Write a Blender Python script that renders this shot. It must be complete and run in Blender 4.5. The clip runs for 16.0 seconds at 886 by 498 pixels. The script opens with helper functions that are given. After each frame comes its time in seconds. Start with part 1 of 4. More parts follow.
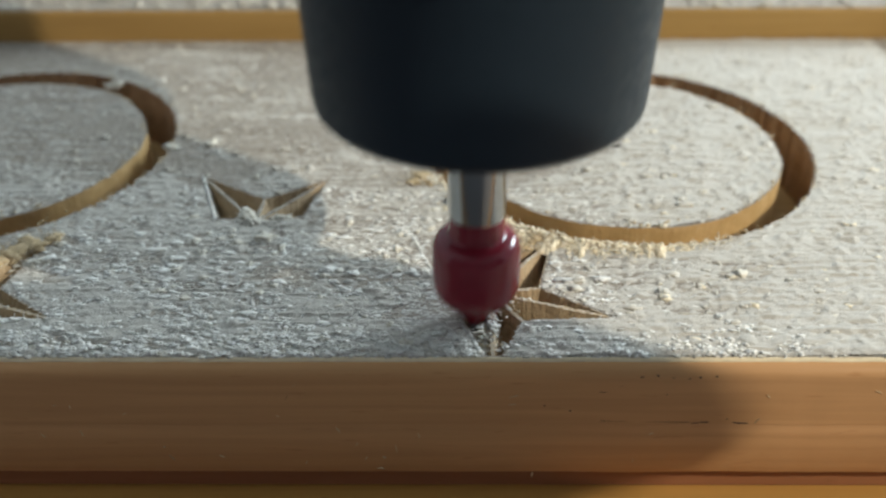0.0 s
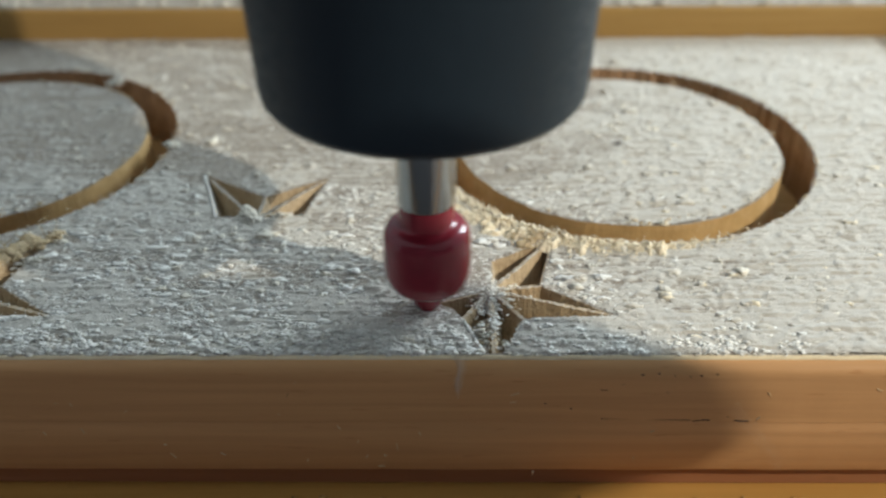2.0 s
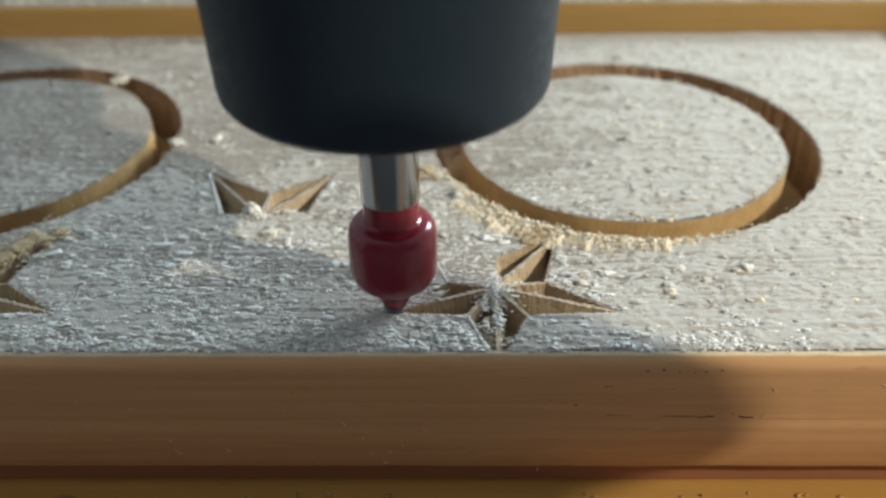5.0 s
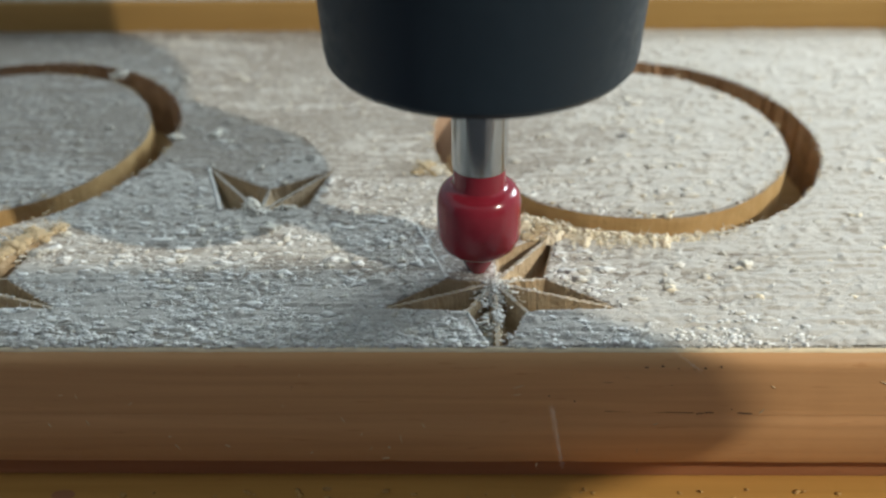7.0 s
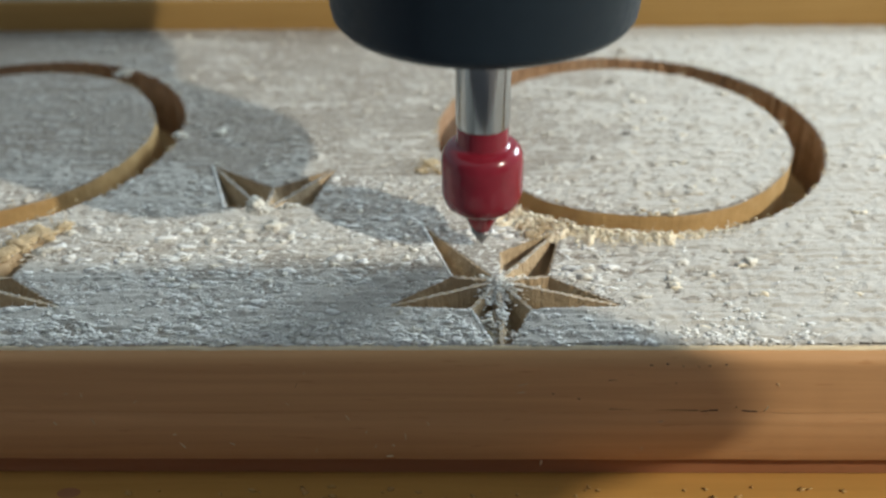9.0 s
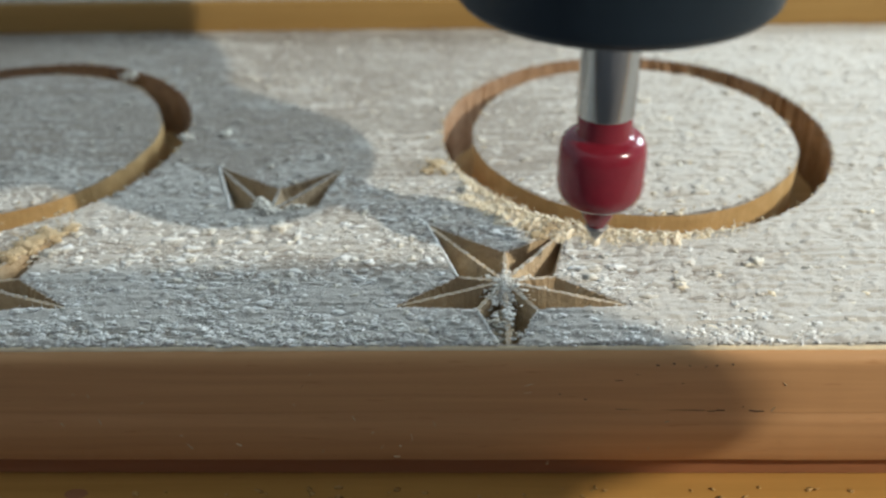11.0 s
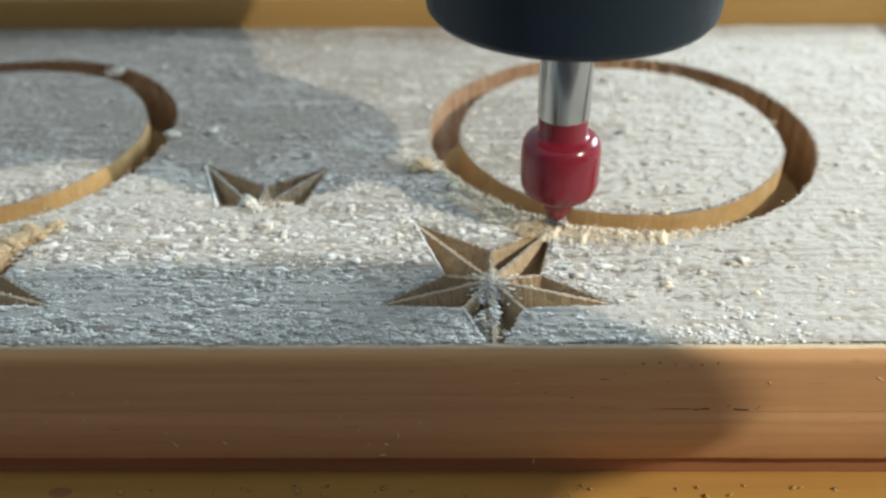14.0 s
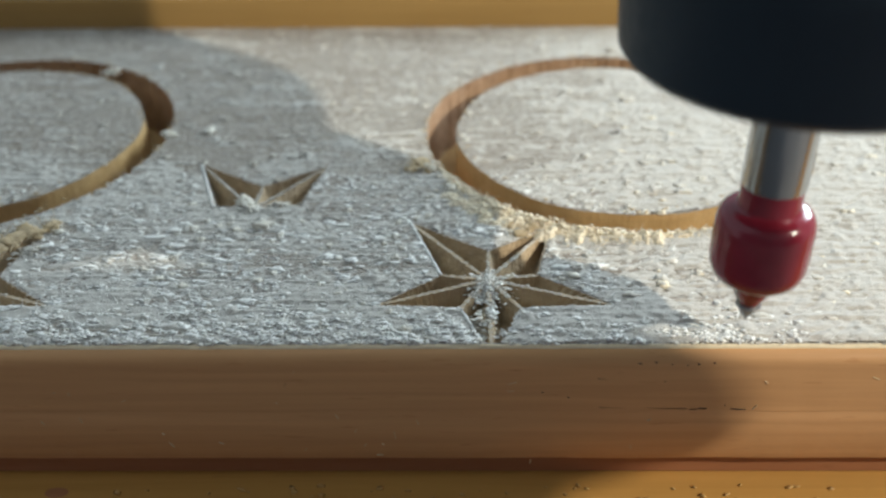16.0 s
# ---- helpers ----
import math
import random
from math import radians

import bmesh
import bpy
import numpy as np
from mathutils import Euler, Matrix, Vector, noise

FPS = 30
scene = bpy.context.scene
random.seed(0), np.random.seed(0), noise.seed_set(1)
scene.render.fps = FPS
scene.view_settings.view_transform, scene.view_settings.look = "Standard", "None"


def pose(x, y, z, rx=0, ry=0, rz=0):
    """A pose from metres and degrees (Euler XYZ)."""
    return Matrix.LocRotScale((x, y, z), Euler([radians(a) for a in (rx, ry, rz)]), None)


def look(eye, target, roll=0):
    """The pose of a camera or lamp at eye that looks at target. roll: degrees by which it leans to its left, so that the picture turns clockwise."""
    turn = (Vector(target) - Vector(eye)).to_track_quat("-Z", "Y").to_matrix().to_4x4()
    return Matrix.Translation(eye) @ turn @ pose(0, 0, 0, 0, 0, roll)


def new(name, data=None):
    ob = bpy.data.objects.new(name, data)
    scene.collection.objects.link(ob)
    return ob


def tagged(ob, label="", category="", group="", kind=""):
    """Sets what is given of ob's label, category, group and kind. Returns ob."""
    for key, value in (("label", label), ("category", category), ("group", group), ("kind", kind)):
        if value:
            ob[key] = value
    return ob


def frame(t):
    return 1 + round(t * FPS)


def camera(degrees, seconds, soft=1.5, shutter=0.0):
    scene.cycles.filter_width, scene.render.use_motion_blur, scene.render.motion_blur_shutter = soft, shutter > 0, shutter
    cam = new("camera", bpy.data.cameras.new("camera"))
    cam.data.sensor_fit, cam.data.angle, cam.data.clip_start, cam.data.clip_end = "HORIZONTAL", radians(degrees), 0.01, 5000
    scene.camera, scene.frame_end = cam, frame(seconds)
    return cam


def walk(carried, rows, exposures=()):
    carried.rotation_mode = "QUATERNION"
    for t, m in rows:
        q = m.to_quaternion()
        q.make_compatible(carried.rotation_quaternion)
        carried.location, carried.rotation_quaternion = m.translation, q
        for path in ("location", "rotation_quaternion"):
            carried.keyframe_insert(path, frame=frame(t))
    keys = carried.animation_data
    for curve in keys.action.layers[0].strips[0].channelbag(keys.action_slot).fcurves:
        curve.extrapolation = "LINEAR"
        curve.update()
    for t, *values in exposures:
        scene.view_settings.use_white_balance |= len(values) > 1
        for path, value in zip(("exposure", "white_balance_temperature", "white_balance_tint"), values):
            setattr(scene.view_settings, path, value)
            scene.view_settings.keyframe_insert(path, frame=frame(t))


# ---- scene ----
cam = camera(49.93, 16.0, soft=2.4, shutter=0.5)
cam.data.dof.use_dof, cam.data.dof.focus_distance, cam.data.dof.aperture_fstop = True, 0.109, 18.0
K = 0.0289          # metres to one ring radius, the unit of the plan below
EYE = (-0.867 * K, -4.554 * K, 2.3185 * K)
VIEW = [  # seconds, tilt from straight down, turn, roll
    (0, 56.805, 0.791, -0.514), (0.5, 56.752, 0.831, -0.496), (1, 56.707, 0.851, -0.629), (1.5, 56.699, 0.917,
    -0.645), (2, 56.679, 0.859, -0.551), (2.5, 56.629, 0.970, -0.665), (3, 56.657, 1.069, -0.710), (3.5, 56.813,
    1.133, -0.784), (4, 56.634, 1.159, -0.847), (6.5, 56.350, 1.204, -0.782), (7, 56.233, 1.142, -0.686), (7.5,
    56.291, 1.345, -0.786), (8, 56.215, 1.415, -0.934), (8.5, 56.265, 1.504, -0.928), (9, 56.114, 1.447, -0.958),
    (11.5, 56.176, 1.927, -1.397), (12, 56.236, 1.551, -1.002), (12.5, 56.176, 0.943, -0.643), (13, 56.102, 0.824,
    -0.562), (13.5, 56.021, 0.931, -0.660), (14, 56.043, 0.915, -0.646), (14.5, 56.028, 0.928, -0.633), (15,
    56.020, 0.947, -0.649), (15.5, 56.056, 0.902, -0.547), (16, 56.031, 0.683, -0.540),
]
walk(cam, [(t, pose(*EYE, a, 0, b) @ pose(0, 0, 0, 0, 0, c)) for t, a, b, c in VIEW],
     [(0, -0.23, 6450, 10), (4, -0.24, 6420, 10), (9, -0.24, 6330, 10), (11.5, -0.18, 6250, 10), (12.5, -0.04, 6050, 10), (13.5, -0.05, 6180, 10), (16, -0.06, 6280, 10)])

# ---- light ----
world = bpy.data.worlds.new("workshop_air")
scene.world = world
world.use_nodes = True
world.node_tree.nodes["Background"].inputs[0].default_value = (0.57, 0.68, 0.745, 1)
world.node_tree.nodes["Background"].inputs[1].default_value = 0.80


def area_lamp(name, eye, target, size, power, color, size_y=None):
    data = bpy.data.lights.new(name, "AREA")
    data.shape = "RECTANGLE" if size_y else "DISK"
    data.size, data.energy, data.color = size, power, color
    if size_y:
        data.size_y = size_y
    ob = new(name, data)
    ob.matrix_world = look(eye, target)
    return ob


area_lamp("work_lamp_light", (0.433, -0.297, 0.365), (-0.02, -0.01, 0), 0.009, 3.75, (1.0, 0.915, 0.765))
# Unseen small cool source, added to fill from behind on the right.
area_lamp("cool_back_light", (0.24, 0.20, 0.135), (0, 0, 0), 0.14, 1.5, (0.82, 0.93, 1.0), 0.12)


# ---- materials ----
class Nodes:
    def __init__(self, name, rough=0.6, metal=0.0):
        self.mat = bpy.data.materials.new(name)
        self.mat.use_nodes = True
        self.tree = self.mat.node_tree
        self.bsdf = self.tree.nodes["Principled BSDF"]
        self.put(self.bsdf, "Roughness", rough)
        self.put(self.bsdf, "Metallic", metal)

    def node(self, kind, **values):
        n = self.tree.nodes.new(kind)
        for k, v in values.items():
            self.put(n, k.replace("_", " "), v)
        return n

    def put(self, n, socket, value):
        s = n.inputs[socket]
        if isinstance(value, bpy.types.NodeSocket):
            self.tree.links.new(value, s)
        else:
            s.default_value = value

    def space(self, scale=(1, 1, 1), turn=(0, 0, 0)):
        c = self.tree.nodes.new("ShaderNodeTexCoord")
        m = self.node("ShaderNodeMapping", Vector=c.outputs["Object"], Scale=scale, Rotation=turn)
        return m.outputs["Vector"]

    def noise(self, vec, scale, detail=4.0, rough=0.55, distort=0.0):
        n = self.node("ShaderNodeTexNoise", Vector=vec, Scale=scale, Detail=detail, Roughness=rough, Distortion=distort)
        return n.outputs["Fac"]

    def ramp(self, fac, stops):
        n = self.tree.nodes.new("ShaderNodeValToRGB")
        self.tree.links.new(fac, n.inputs["Fac"])
        e = n.color_ramp.elements
        while len(e) < len(stops):
            e.new(0.5)
        for i, (p, c) in enumerate(stops):
            e[i].position = p
            e[i].color = (*c, 1) if isinstance(c, tuple) else (c, c, c, 1)
        return n.outputs["Color"]

    def mix(self, fac, a, b, how="MIX"):
        n = self.tree.nodes.new("ShaderNodeMix")
        n.data_type, n.blend_type = "RGBA", how
        for s, v in ((0, fac), (6, a), (7, b)):
            if isinstance(v, bpy.types.NodeSocket):
                self.tree.links.new(v, n.inputs[s])
            else:
                n.inputs[s].default_value = (*v, 1) if isinstance(v, tuple) else v
        return n.outputs[2]

    def math(self, op, a, b=0.0):
        n = self.tree.nodes.new("ShaderNodeMath")
        n.operation = op
        for i, v in enumerate((a, b)):
            if isinstance(v, bpy.types.NodeSocket):
                self.tree.links.new(v, n.inputs[i])
            else:
                n.inputs[i].default_value = v
        return n.outputs[0]

    def bump(self, height, strength, distance, normal=None):
        n = self.node("ShaderNodeBump", Height=height, Strength=strength, Distance=distance)
        if normal:
            self.tree.links.new(normal, n.inputs["Normal"])
        self.put(self.bsdf, "Normal", n.outputs["Normal"])
        return n.outputs["Normal"]


def wood_top():
    m = Nodes("dusty_sawn_pine", 0.8)
    grain = m.noise(m.space((14, 420, 60)), 6, 5, 0.6, 0.4)
    fine = m.noise(m.space((90, 1500, 300)), 4, 3, 0.6)
    dust = m.noise(m.space((1, 1, 1)), 900, 5, 0.65)
    patch = m.noise(m.space((1, 1, 1)), 60, 3, 0.5)
    wood = m.ramp(grain, [(0.3, (0.27, 0.21, 0.155)), (0.5, (0.40, 0.345, 0.28)), (0.72, (0.48, 0.43, 0.355))])
    cover = m.math("ADD", m.math("MULTIPLY", dust, 0.75), m.math("MULTIPLY", patch, 0.35))
    veil = m.ramp(cover, [(0.46, 0.0), (0.72, 0.9)])
    m.put(m.bsdf, "Base Color", m.mix(veil, wood, (0.50, 0.46, 0.385)))
    h = m.math("ADD", m.math("MULTIPLY", grain, 1.0), m.math("ADD", m.math("MULTIPLY", fine, 0.9), m.math("MULTIPLY", dust, 1.2)))
    m.bump(h, 1.0, 0.0004)
    return m.mat


def wood_cut(name, dusty=0.0, fresh=0.0, red=1.0):
    m = Nodes(name, 0.6)
    grain = m.noise(m.space((30, 260, 200)), 3, 4, 0.5, 0.3)
    fibre = m.noise(m.space((1, 1, 1)), 1400, 4, 0.6)
    # Cut pine with the phone's shadow put into its colour, for the pits
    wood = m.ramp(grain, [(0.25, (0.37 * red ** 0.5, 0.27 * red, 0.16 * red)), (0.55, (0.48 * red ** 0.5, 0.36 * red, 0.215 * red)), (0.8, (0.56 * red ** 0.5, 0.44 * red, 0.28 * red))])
    # the same pine in its lamp-lit tone, mixed in for the grooves
    wood = m.mix(fresh, wood, m.ramp(grain, [(0.25, (0.50, 0.32, 0.125)), (0.55, (0.58, 0.385, 0.165)), (0.8, (0.64, 0.45, 0.215))]))
    veil = m.ramp(fibre, [(0.62 - 0.5 * dusty, 0.0), (0.80 - 0.4 * dusty, 0.45 + dusty * 0.5)])
    m.put(m.bsdf, "Base Color", m.mix(veil, wood, (0.55, 0.52, 0.45) if dusty else (0.62, 0.56, 0.46)))
    chatter = m.noise(m.space((900, 60, 60)), 1, 2)
    m.bump(m.math("ADD", m.math("MULTIPLY", fibre, 0.7), m.math("MULTIPLY", chatter, 1.0)), 0.8 - 0.55 * fresh, 0.0005)
    return m.mat


def varnish(name, tint=1.0, gold=1.0, deep=1.0):
    m = Nodes(name, 0.45)
    m.put(m.bsdf, "Specular IOR Level", 0.2)
    grain = m.noise(m.space((4, 110, 110)), 5, 5, 0.55, 0.6)
    broad = m.noise(m.space((10, 30, 30)), 3, 3)
    fleck = m.noise(m.space((60, 500, 500)), 3, 3, 0.6)
    base = m.ramp(grain, [(0.25, (0.395 * tint, 0.226 * tint * gold, 0.092 * tint * deep)), (0.5, (0.46 * tint, 0.272 * tint * gold, 0.112 * tint * deep)),
                          (0.75, (0.535 * tint, 0.320 * tint * gold, 0.138 * tint * deep))])
    base = m.mix(m.ramp(fleck, [(0.26, 0.55), (0.36, 0.0)]), base, (0.30 * tint, 0.13 * tint, 0.045 * tint))
    m.put(m.bsdf, "Base Color", m.mix(m.math("MULTIPLY", broad, 0.5), base, (0.42 * tint, 0.230 * tint * gold, 0.095 * tint * deep)))
    speck = m.noise(m.space((1, 1, 1)), 500, 4, 0.6)
    m.put(m.bsdf, "Roughness", m.ramp(speck, [(0.3, 0.36), (0.7, 0.58)]))
    m.bump(m.math("ADD", m.math("MULTIPLY", grain, 0.6), m.math("MULTIPLY", speck, 0.4)), 0.25, 0.0003)
    return m.mat


def plain(name, color, rough, metal=0.0, bump=0.0, scale=800, soft=0.0):
    m = Nodes(name, rough, metal)
    if soft:       # light passes a little way into the grains
        m.put(m.bsdf, "Subsurface Weight", soft)
        m.put(m.bsdf, "Subsurface Scale", 0.0004)
        m.put(m.bsdf, "Subsurface Radius", (1.0, 0.95, 0.9))
    n = m.noise(m.space((1, 1, 1)), scale, 4)
    m.put(m.bsdf, "Base Color", m.mix(n, tuple(c * 0.85 for c in color), tuple(min(1, c * 1.15) for c in color)))
    m.put(m.bsdf, "Roughness", m.ramp(n, [(0.3, max(0.02, rough * 0.8)), (0.7, min(1, rough * 1.2))]))
    if bump:
        m.bump(n, bump, 0.0002)
    return m.mat


# One cut wood: pit and outer-groove tones hold shade, the groove tone lamplight.
TOP, CUT, RIB = wood_top(), wood_cut("shaded_cut_pine"), wood_cut("dusted_cut_pine", 0.4)
GROOVE, GROOVE_SHADE = wood_cut("lit_routed_pine", 0.0, 1.0), wood_cut("shaded_groove_pine", 0.0, 0.0, 0.74)
VARNISH, RAIL = varnish("varnished_pine", 1.27, 0.94, 0.98), varnish("aged_varnished_pine", 0.88, 1.04, 0.82)
BENCH, FOOT = varnish("red_varnished_pine", 1.0, 0.9, 0.55), varnish("dark_red_pine", 0.74, 0.76, 0.85)
CRUMB = plain("pale_sawdust", (0.66, 0.62, 0.52), 0.9, soft=0.5)
FROST = plain("wood_flour", (0.84, 0.82, 0.74), 0.85, soft=0.5)
DUST = plain("settled_wood_dust", (0.56, 0.53, 0.465), 0.9, bump=0.65, scale=5200)
CLOT = plain("dust_clots", (0.60, 0.56, 0.475), 0.9, bump=0.5, scale=3000, soft=0.4)
CRUMB_TAN = plain("tan_sawdust", (0.54, 0.42, 0.25), 0.9, soft=0.4)
RED = plain("red_lacquer", (0.225, 0.017, 0.030), 0.18)
CREAM = plain("cream_sawdust", (0.80, 0.70, 0.51), 0.9, bump=0.9, scale=2600, soft=0.4)
GOLD = plain("golden_varnish_crumbs", (0.44, 0.26, 0.075), 0.55, soft=0.2)
SLATE = plain("grey_slab_finish", (0.16, 0.16, 0.165), 0.6, bump=0.2, scale=300)
RAW = plain("raw_pine_edge", (0.82, 0.69, 0.45), 0.6, bump=0.3)
STEEL = plain("ground_steel", (0.46, 0.465, 0.465), 0.2, 1.0, scale=60)
CARBIDE = plain("grey_carbide", (0.20, 0.20, 0.20), 0.4, 0.8)
BLACK = plain("blued_steel", (0.016, 0.027, 0.037), 0.46, 0.0)
PHONE = plain("grey_plastic", (0.30, 0.30, 0.32), 0.5)
BLACK.node_tree.nodes["Principled BSDF"].inputs["Specular IOR Level"].default_value = 0.24
FLOOR = plain("concrete", (0.22, 0.21, 0.20), 0.85, bump=0.4, scale=60)
# dark purplish tone, set to tint the bounce on the varnished front
WALL = plain("dark_purplish_wall", (0.23, 0.16, 0.195), 0.9, bump=0.3, scale=40)
MARK = plain("dark_dent", (0.035, 0.02, 0.012), 0.8)


# ---- mesh helpers ----
def finish(ob, smooth=0.0):
    if smooth:
        for p in ob.data.polygons:
            p.use_smooth = True
        ob.data.set_sharp_from_angle(angle=radians(smooth))
    return ob


def mesh_of(name, verts, faces, material, smooth=0.0, slots=None):
    me = bpy.data.meshes.new(name)
    me.from_pydata([(x * K, y * K, z * K) for x, y, z in verts], [], faces)
    for m in (material if isinstance(material, list) else [material]):
        me.materials.append(m)
    if slots:
        me.polygons.foreach_set("material_index", slots)
    me.update()
    return finish(new(name, me), smooth)


def part(name, bm, material, parent, label=""):
    me = bpy.data.meshes.new(name)
    bm.to_mesh(me)
    bm.free()
    me.materials.append(material)
    ob = new(name, me)
    ob.parent = parent
    if label:
        ob["label"] = label
    return ob


def turned(profile, n=72):
    """A closed body turned round the z axis from (radius, height) pairs in plan units."""
    bm = bmesh.new()
    rings = []
    for r, z in profile:
        if r < 1e-6:
            rings.append([bm.verts.new((0, 0, z * K))])
        else:
            rings.append([bm.verts.new((r * K * math.cos(2 * math.pi * i / n), r * K * math.sin(2 * math.pi * i / n), z * K)) for i in range(n)])
    for a, b in zip(rings, rings[1:]):
        for i in range(n):
            j = (i + 1) % n
            if len(a) == 1:
                bm.faces.new((a[0], b[j], b[i]))
            elif len(b) == 1:
                bm.faces.new((a[i], a[j], b[0]))
            else:
                bm.faces.new((a[i], a[j], b[j], b[i]))
    for ring, flip in ((rings[0], True), (rings[-1], False)):
        if len(ring) > 1:
            bm.faces.new(ring[::-1] if flip else ring)
    for f in bm.faces:
        f.smooth = True
    bmesh.ops.recalc_face_normals(bm, faces=bm.faces)
    for e in bm.edges:
        if len(e.link_faces) == 2 and e.calc_face_angle(0) > radians(28):
            e.smooth = False
    return bm


def box(lo, hi, bevel=0.0, seg=2):
    bm = bmesh.new()
    bmesh.ops.create_cube(bm, size=1)
    for v in bm.verts:
        v.co = Vector([(lo[i] + (v.co[i] + 0.5) * (hi[i] - lo[i])) * K for i in range(3)])
    if bevel:
        bmesh.ops.bevel(bm, geom=bm.edges[:], offset=bevel * K, segments=seg, affect="EDGES", profile=0.5)
    return bm


# ---- plan: carved board ----
FRONT, BACK, THICK = -1.765, 1.54, 0.61
HALF = 7.0
RINGS = [((0.0, 0.0), 1.0, 0.842), ((-3.385, 0.0), 1.0, 0.842)]
DEPTH_RING = 0.36
# star outline from its own centre: five tips and the five corners between them
TIPS = [(0.0, -0.53), (0.51, -0.18), (0.31, 0.42), (-0.345, 0.455), (-0.465, -0.18)]
INNER = [(0.128, -0.20), (0.215, 0.03), (0.01, 0.215), (-0.20, 0.03), (-0.118, -0.20)]
DEEP = 0.145      # depth of each of the ten pits of a star
SHRINK = 0.93     # leaves thin ridges standing between the pits
LIP = FRONT + 0.014     # the near star stops just short of the board's edge
STAR_LINE = [p for k in range(5) for p in (TIPS[k], INNER[k])]
STAR_A, STAR_B, STAR_C = (-0.72, -1.34), (-1.795, -0.78), (-2.99, -1.34)


def add(a, b):
    return (a[0] + b[0], a[1] + b[1])


def cut_front(poly):
    """Clips a convex plan polygon of (x, y, z) just behind the board's front edge."""
    out = []
    for a, b in zip(poly, poly[1:] + poly[:1]):
        if a[1] >= LIP:
            out.append(a)
        if (a[1] - LIP) * (b[1] - LIP) < 0:
            s = (LIP - a[1]) / (b[1] - a[1])
            out.append(tuple(a[i] + s * (b[i] - a[i]) for i in range(3)))
    return out


def star_pits(c):
    """The ten pits of a star: (arm, corner, three corners of the pit, its deepest point)."""
    out = []
    for k in range(5):
        for j in (k, (k - 1) % 5):
            tri = [Vector(TIPS[k]), Vector(INNER[j]), Vector((0, 0))]
            if (tri[1] - tri[0]).cross(tri[2] - tri[0]) < 0:
                tri = [tri[0], tri[2], tri[1]]
            side = [(tri[(i + 1) % 3] - tri[(i + 2) % 3]).length for i in range(3)]
            mid = sum((tri[i] * side[i] for i in range(3)), Vector((0, 0))) / sum(side)
            tri = [mid + (p - mid) * SHRINK for p in tri]
            out.append((k, j, [add(c, p) for p in tri], add(c, mid)))
    return out


def torn(tri, seed):
    """Roughens a pit's straight rim with small notches left by the passes of the cutter."""
    out = []
    for p, q in zip(tri, tri[1:] + tri[:1]):
        d = Vector(q) - Vector(p)
        n = max(3, int(d.length / 0.017))
        side = Vector((-d.y, d.x)).normalized()
        for i in range(n):
            s = i / n
            w = 0.0 if i == 0 else (0.0055 * (i % 2) + 0.006 * abs(noise.noise(Vector((seed * 3.1 + i * 0.7, p[0], p[1]))))) * min(1, 6 * s, 6 * (1 - s))
            v = Vector(p) + d * s + side * w
            out.append((v.x, v.y))
    return out


HALF_CUT = ((2, 1), (2, 2), (3, 2), (3, 3))
NOW_CUT = ((4, 4), (4, 3), (3, 3), (3, 2))


def ring_wave(a, seed):
    teeth = abs(noise.noise(Vector((42 * a, seed, 0.5)))) if seed < 9 else 0.0     # the torn outer rim
    return 0.005 * math.sin(7 * a + seed) + 0.002 * math.sin(23 * a + 2 * seed) + 0.044 * teeth * (0.35 + 0.65 * max(0.0, math.cos(a - 0.3)))


